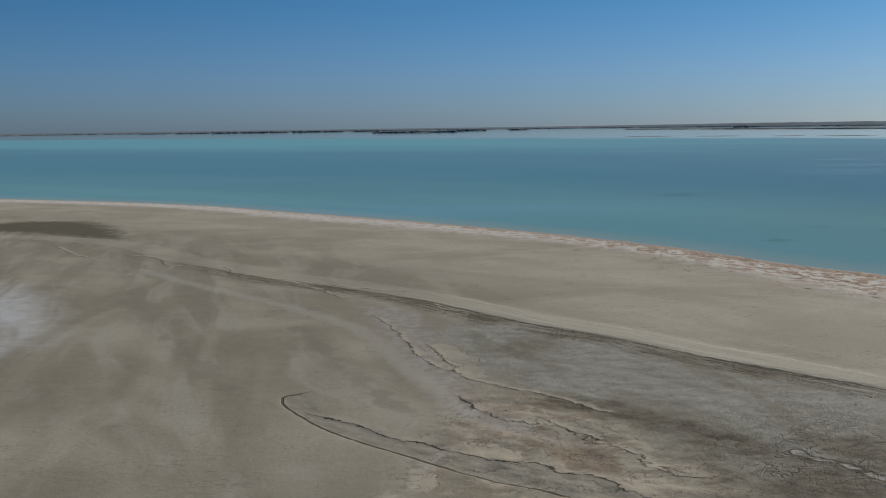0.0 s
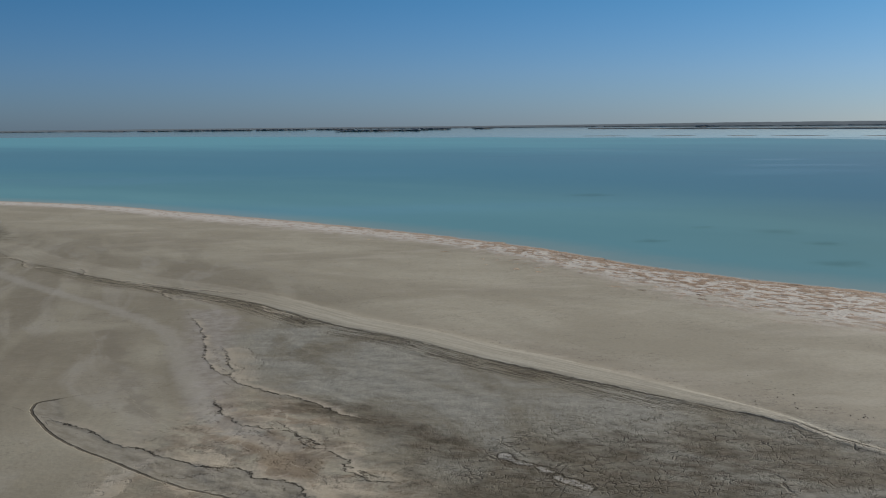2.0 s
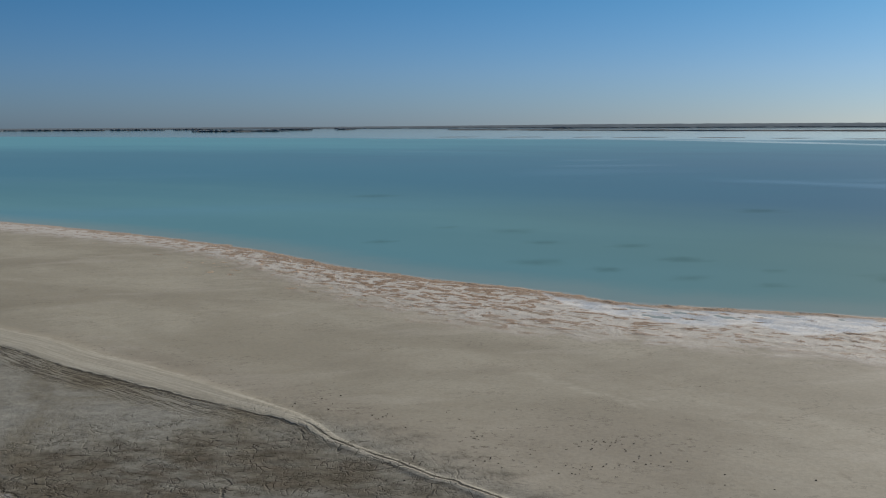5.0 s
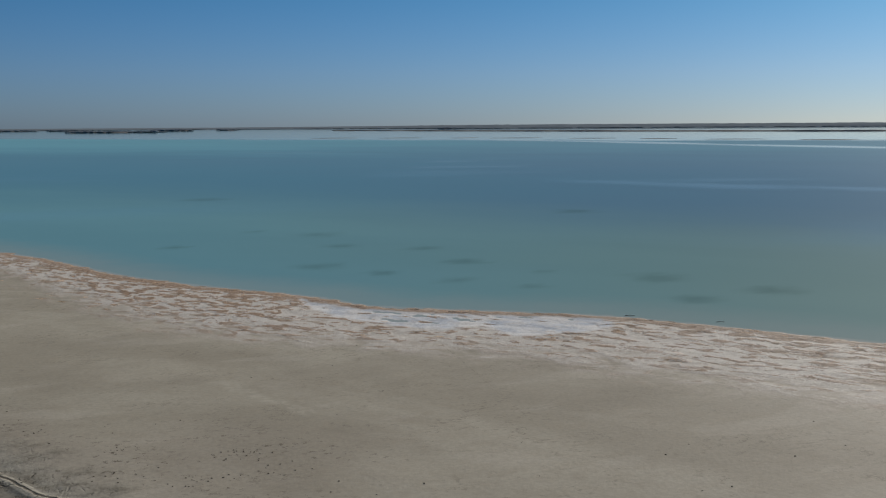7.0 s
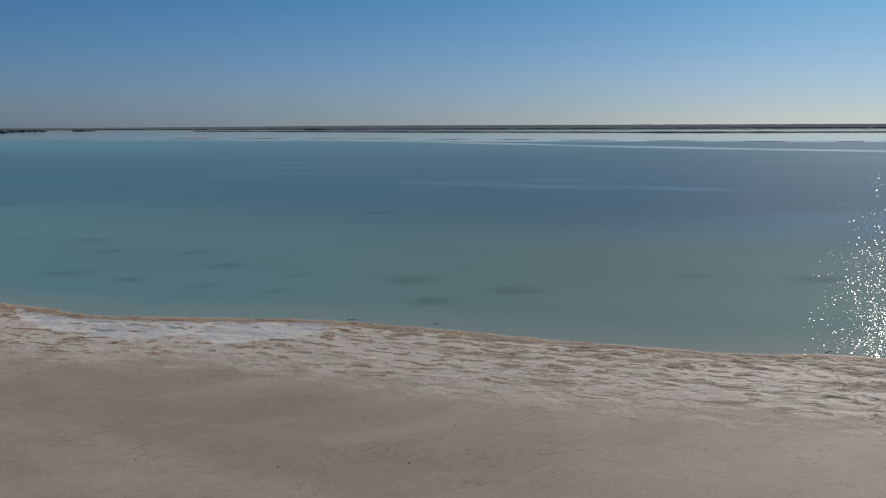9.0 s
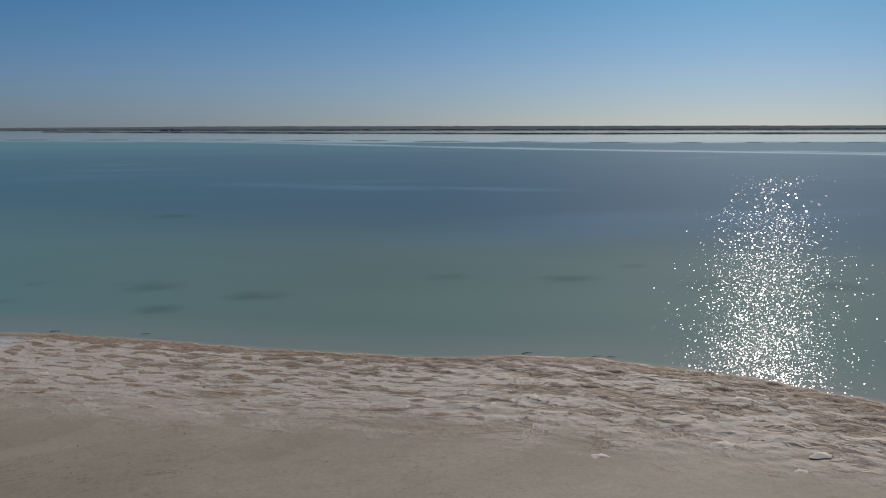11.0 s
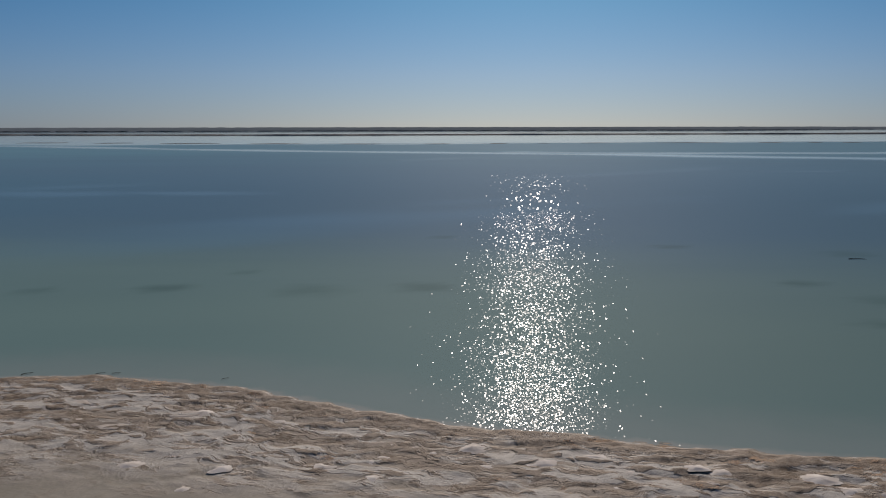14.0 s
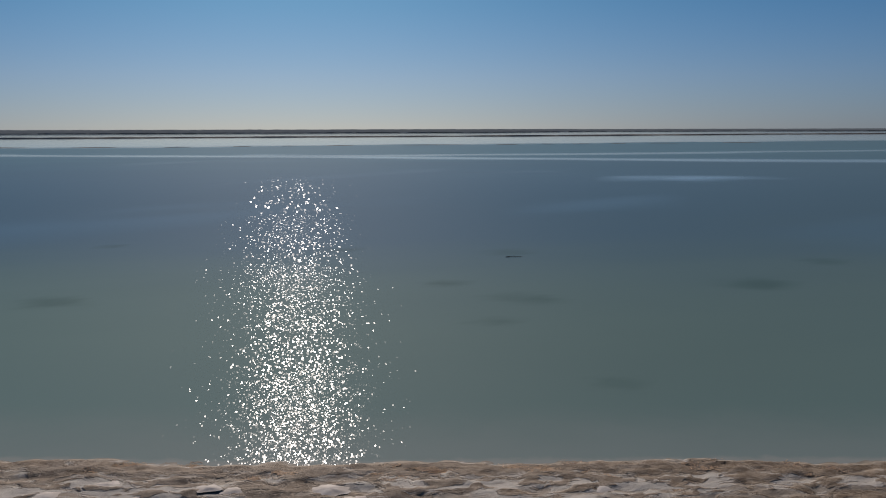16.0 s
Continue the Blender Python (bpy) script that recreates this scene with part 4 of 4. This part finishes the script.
def dome(seed, rings=9, n=22):
    """A low mound of salt that runs out flat into the ground, about one metre across."""
    ox = random.Random(seed).uniform(0, 50)
    verts, faces = [], []
    for j in range(rings + 1):
        f = 0.03 + 0.97 * j / rings
        for i in range(n):
            a = 2 * math.pi * i / n
            q = f * (0.5 + 0.2 * float(fractal(math.cos(a) * 1.1 + ox, math.sin(a) * 1.1, 3, seed)))
            h = 0.16 * (0.5 + 0.5 * math.cos(math.pi * f)) ** 0.8 - 0.02 * f
            h += 0.11 * f * (1 - f) * float(fractal(q * math.cos(a) * 3.5 + ox, q * math.sin(a) * 3.5, 3, seed + 5))
            verts.append((q * math.cos(a), q * math.sin(a), h))
    for j in range(rings):
        for i in range(n):
            a, b = j * n + i, j * n + (i + 1) % n
            faces.append((a, a + n, b + n, b))
    verts.append((0, 0, 0.16))
    for i in range(n):
        faces.append((i, (i + 1) % n, len(verts) - 1, len(verts) - 1))
    return verts, faces


def plate(seed):
    """A broken slab of salt crust with a raised rim, about one metre long."""
    r = random.Random(seed)
    n = 17
    rim = []
    for i in range(n):
        a = 2 * math.pi * (i + r.uniform(-0.25, 0.25)) / n
        q = 0.5 * r.uniform(0.72, 1.05) * (1 + 0.45 * float(grain(math.cos(a) + seed * 3.7, math.sin(a), seed)))
        rim.append((q * math.cos(a), 0.62 * q * math.sin(a)))
    verts, faces = [], []
    for f, h in ((1.22, -0.05), (1.0, 0.03), (0.84, 0.06), (0.6, 0.05), (0.25, 0.06)):
        verts += [(f * x, f * y, h + r.uniform(-0.012, 0.012)) for x, y in rim]
    for j in range(4):
        for i in range(n):
            a, b = j * n + i, j * n + (i + 1) % n
            faces.append((a, b, b + n, a + n))
    verts.append((0, 0, 0.06))
    for i in range(n):
        faces.append((4 * n + i, 4 * n + (i + 1) % n, len(verts) - 1, len(verts) - 1))
    return verts, faces


def tuft(seed, blades=70):
    """A tangle of dry weed stems over a low mat, about one metre across."""
    r = random.Random(seed)
    verts, faces = [], []
    for _ in range(blades):
        x, y, a = r.gauss(0, 0.24), r.gauss(0, 0.13), r.uniform(0, 6.28)
        length, rise, w = r.uniform(0.12, 0.4), r.uniform(0.01, 0.13), r.uniform(0.012, 0.028)
        base = len(verts)
        for k in range(4):
            t = k / 3
            bx = x + length * t * math.cos(a + 0.7 * t) * 1.2
            by = y + length * t * math.sin(a + 0.7 * t) * 0.7
            bz = 0.01 + rise * math.sin(t * math.pi * r.uniform(0.5, 0.95))
            ww = w * (1 - 0.6 * t)
            verts += [(bx - ww * math.sin(a), by + ww * math.cos(a), bz), (bx + ww * math.sin(a), by - ww * math.cos(a), bz), (bx, by, bz + ww * 1.4)]
        for k in range(3):
            for m in range(3):
                p, q = base + 3 * k + m, base + 3 * k + (m + 1) % 3
                faces.append((p, q, q + 3, p + 3))
    return verts, faces


def template(name, shape, material, soft=False):
    ob = link_mesh(name, *shape, material, soft=soft)
    me = ob.data
    bpy.data.objects.remove(ob)
    return me


def height_at(x, y):
    """Height of the ground sheet under a point."""
    u = (x - CENTRE[0]) * EU[0] + (y - CENTRE[1]) * EU[1]
    v = (x - CENTRE[0]) * EV[0] + (y - CENTRE[1]) * EV[1]
    i, j = np.clip(np.searchsorted(vs, v) - 1, 0, len(vs) - 2), np.clip(np.searchsorted(us, u) - 1, 0, len(us) - 2)
    return float(z[i * len(us) + j])


def put(name, me, x, y, size, spin, label, category, group, lift=0.0, squash=1.0, lean=(0, 0)):
    ob = new(name, me)
    ob.location = (x, y, height_at(x, y) + lift)
    ob.rotation_euler = (lean[0], lean[1], spin)
    ob.scale = (size, size, size * squash)
    return tagged(ob, label, category, group)


def shore_point(s, d):
    """A point d metres inland, s metres along the shore from the far bend."""
    i = np.searchsorted(SHORE_RUN, s) - 1
    (ax, ay), (bx, by) = SHORE[i], SHORE[i + 1]
    t = (s - SHORE_RUN[i]) / (SHORE_RUN[i + 1] - SHORE_RUN[i])
    ex, ey = (bx - ax) / (SHORE_RUN[i + 1] - SHORE_RUN[i]), (by - ay) / (SHORE_RUN[i + 1] - SHORE_RUN[i])
    return ax + (bx - ax) * t + ey * d, ay + (by - ay) * t - ex * d, math.atan2(ey, ex)


SHORE_RUN = np.concatenate([[0], np.cumsum(np.hypot(*np.diff(SHORE, axis=0).T))])


def run_of(x):
    i = int(np.argmax(SHORE[:, 0] > x))
    return SHORE_RUN[i]


lumps = [template("salt_lump", dome(40 + i), LUMP, True) for i in range(5)]
plates = [template("salt_plate", plate(60 + i), SALT) for i in range(7)]
tufts = [template("weed_clump", tuft(80 + i), WEED) for i in range(7)]
stones = [template("clod", blob(90 + i, 0.45, 0.3, 4, 7), STONE) for i in range(3)]

LUMPS = [(66.5, 18.3, .75), (61, 14.7, .65), (62.6, 15.4, .6), (60.8, 17.6, .8), (56.9, 18.6, .7), (65.1, 20.9, .7), (62.7, 24.4, .6), (71.1, 7.1, .5), (73, 5.3, .75), (72.7, 6, .6),
         (74.5, 3.2, 1.0), (74.3, 2.2, .7), (74.9, 1.4, .8), (69.9, 9.4, .9), (71.4, 8.7, .7), (68.1, 12.3, .4), (69.2, 11.7, .8), (78.9, -3, .7), (66.2, 12.9, .4), (64.9, 13.5, .6)]
for i, (x, y, size) in enumerate(LUMPS):
    put("salt_lump", lumps[i % 5], x, y, size * 1.1, rng.uniform(0, 6.28), "rounded off-white salt lump lying on brown shore crust", "salt lump", "salt lumps on the shore", -0.015, rng.uniform(0.36, 0.46))
for i in range(26):
    s = run_of(50) + (run_of(84) - run_of(50)) * rng.random()
    x, y, way = shore_point(s, rng.uniform(1.5, 8))
    put("salt_lump", lumps[i % 5], x, y, rng.uniform(0.2, 0.5), rng.uniform(0, 6.28), "rounded off-white salt lump lying on brown shore crust", "salt lump", "salt lumps on the shore", -0.015, rng.uniform(0.28, 0.4))

s0, s1 = run_of(-8), run_of(85)
for i in range(44):
    s = s0 + (s1 - s0) * rng.random() ** 0.62
    k = rng.uniform(0.12, 0.9)
    x, y, way = shore_point(s, 0)
    d = 0.7 + k * 8
    if x < 42 and rng.random() < 0.55:
        d = rng.uniform(0.8, 7)
    x, y, way = shore_point(s, d)
    put("salt_plate", plates[i % 7], x, y, rng.uniform(0.4, 1.2), way + rng.uniform(-0.7, 0.7), "flat broken plate of pale salt crust", "salt plate", "salt plates on the shore",
        -0.02, rng.uniform(0.12, 0.2), (rng.uniform(-0.02, 0.02), rng.uniform(-0.02, 0.02)))
for i in range(300):
    if i % 2:
        s = run_of(9) + (run_of(50) - run_of(9)) * rng.random() ** 0.75
        d = rng.uniform(0.2, 9.0) if rng.random() < 0.8 else abs(rng.gauss(0.3, 0.4))
    else:
        s = s0 + (s1 - s0) * rng.random() ** 0.45
        d = 0.2 + abs(rng.gauss(0, 0.8)) if rng.random() < 0.7 else rng.uniform(1, 7)
    x, y, way = shore_point(s, d)
    put("weed_clump", tufts[i % 7], x, y, rng.uniform(0.35, 0.85), way + rng.uniform(-0.6, 0.6), "dry rust-brown clump of washed-up weed", "weed clump", "weed washed up along the water",
        -0.004, rng.uniform(0.07, 0.2))

for cx, cy, n, spread in ((18.7, 33.0, 9, 0.35), (21.3, 30.3, 8, 0.4), (24.2, 28.9, 14, 0.6), (25.3, 29.0, 14, 0.5), (23.9, 26.9, 20, 0.6), (25.8, 27.2, 16, 0.8), (20.7, 28.1, 10, 0.9), (22.2, 27.6, 10, 0.9),
                          (16.3, 37.8, 4, 0.5), (16.6, 34.9, 14, 1.2), (21.4, 31.3, 8, 2.6), (29.8, 23.8, 8, 4), (39.2, 26.9, 10, 5), (28.8, 36.9, 6, 8), (43.5, 21.6, 8, 4)):
    for i in range(n):
        x, y = cx + rng.gauss(0, spread), cy + rng.gauss(0, spread * 0.6)
        put("clod", stones[i % 3], x, y, rng.uniform(0.02, 0.05), rng.uniform(0, 6.28), "small dark clod of mud on dry silt", "clod", "dark clods on the silt", 0.0, rng.uniform(0.5, 0.9))


def stick(x, y, length, turn):
    r = random.Random(int(x * 10))
    verts, faces = [], []
    for k in range(7):
        t = k / 6
        q = 0.035 * min(length, 0.9) * (1 - 0.55 * t)
        for i in range(6):
            a = math.pi * i / 3
            verts.append((length * (t - 0.5), 0.06 * length * math.sin(5 * t) + q * math.cos(a), q * math.sin(a) + 0.03 + 0.03 * length * math.sin(t * 3) * r.uniform(0.6, 1)))
    for k in range(6):
        for i in range(6):
            a, b = k * 6 + i, k * 6 + (i + 1) % 6
            faces.append((a, b, b + 6, a + 6))
    ob = link_mesh("driftwood", verts, faces, WOOD, soft=True)
    ob.location, ob.rotation_euler = (x, y, max(height_at(x, y), 0.0)), (0, 0, turn)
    tagged(ob, "dark weathered piece of driftwood at the waterline", "driftwood", "driftwood along the water")


for x, y, length, turn in ((45.7, 46.1, 0.5, -0.3), (49.3, 43.3, 0.4, -0.2), (62.7, 31, 0.5, 0.1), (64.9, 29, 0.4, 0), (65.4, 28.6, 0.35, -0.4), (68.2, 24.8, 0.35, 0.2), (121.4, 24.2, 1.3, -0.8)):
    stick(x, y, length, turn)
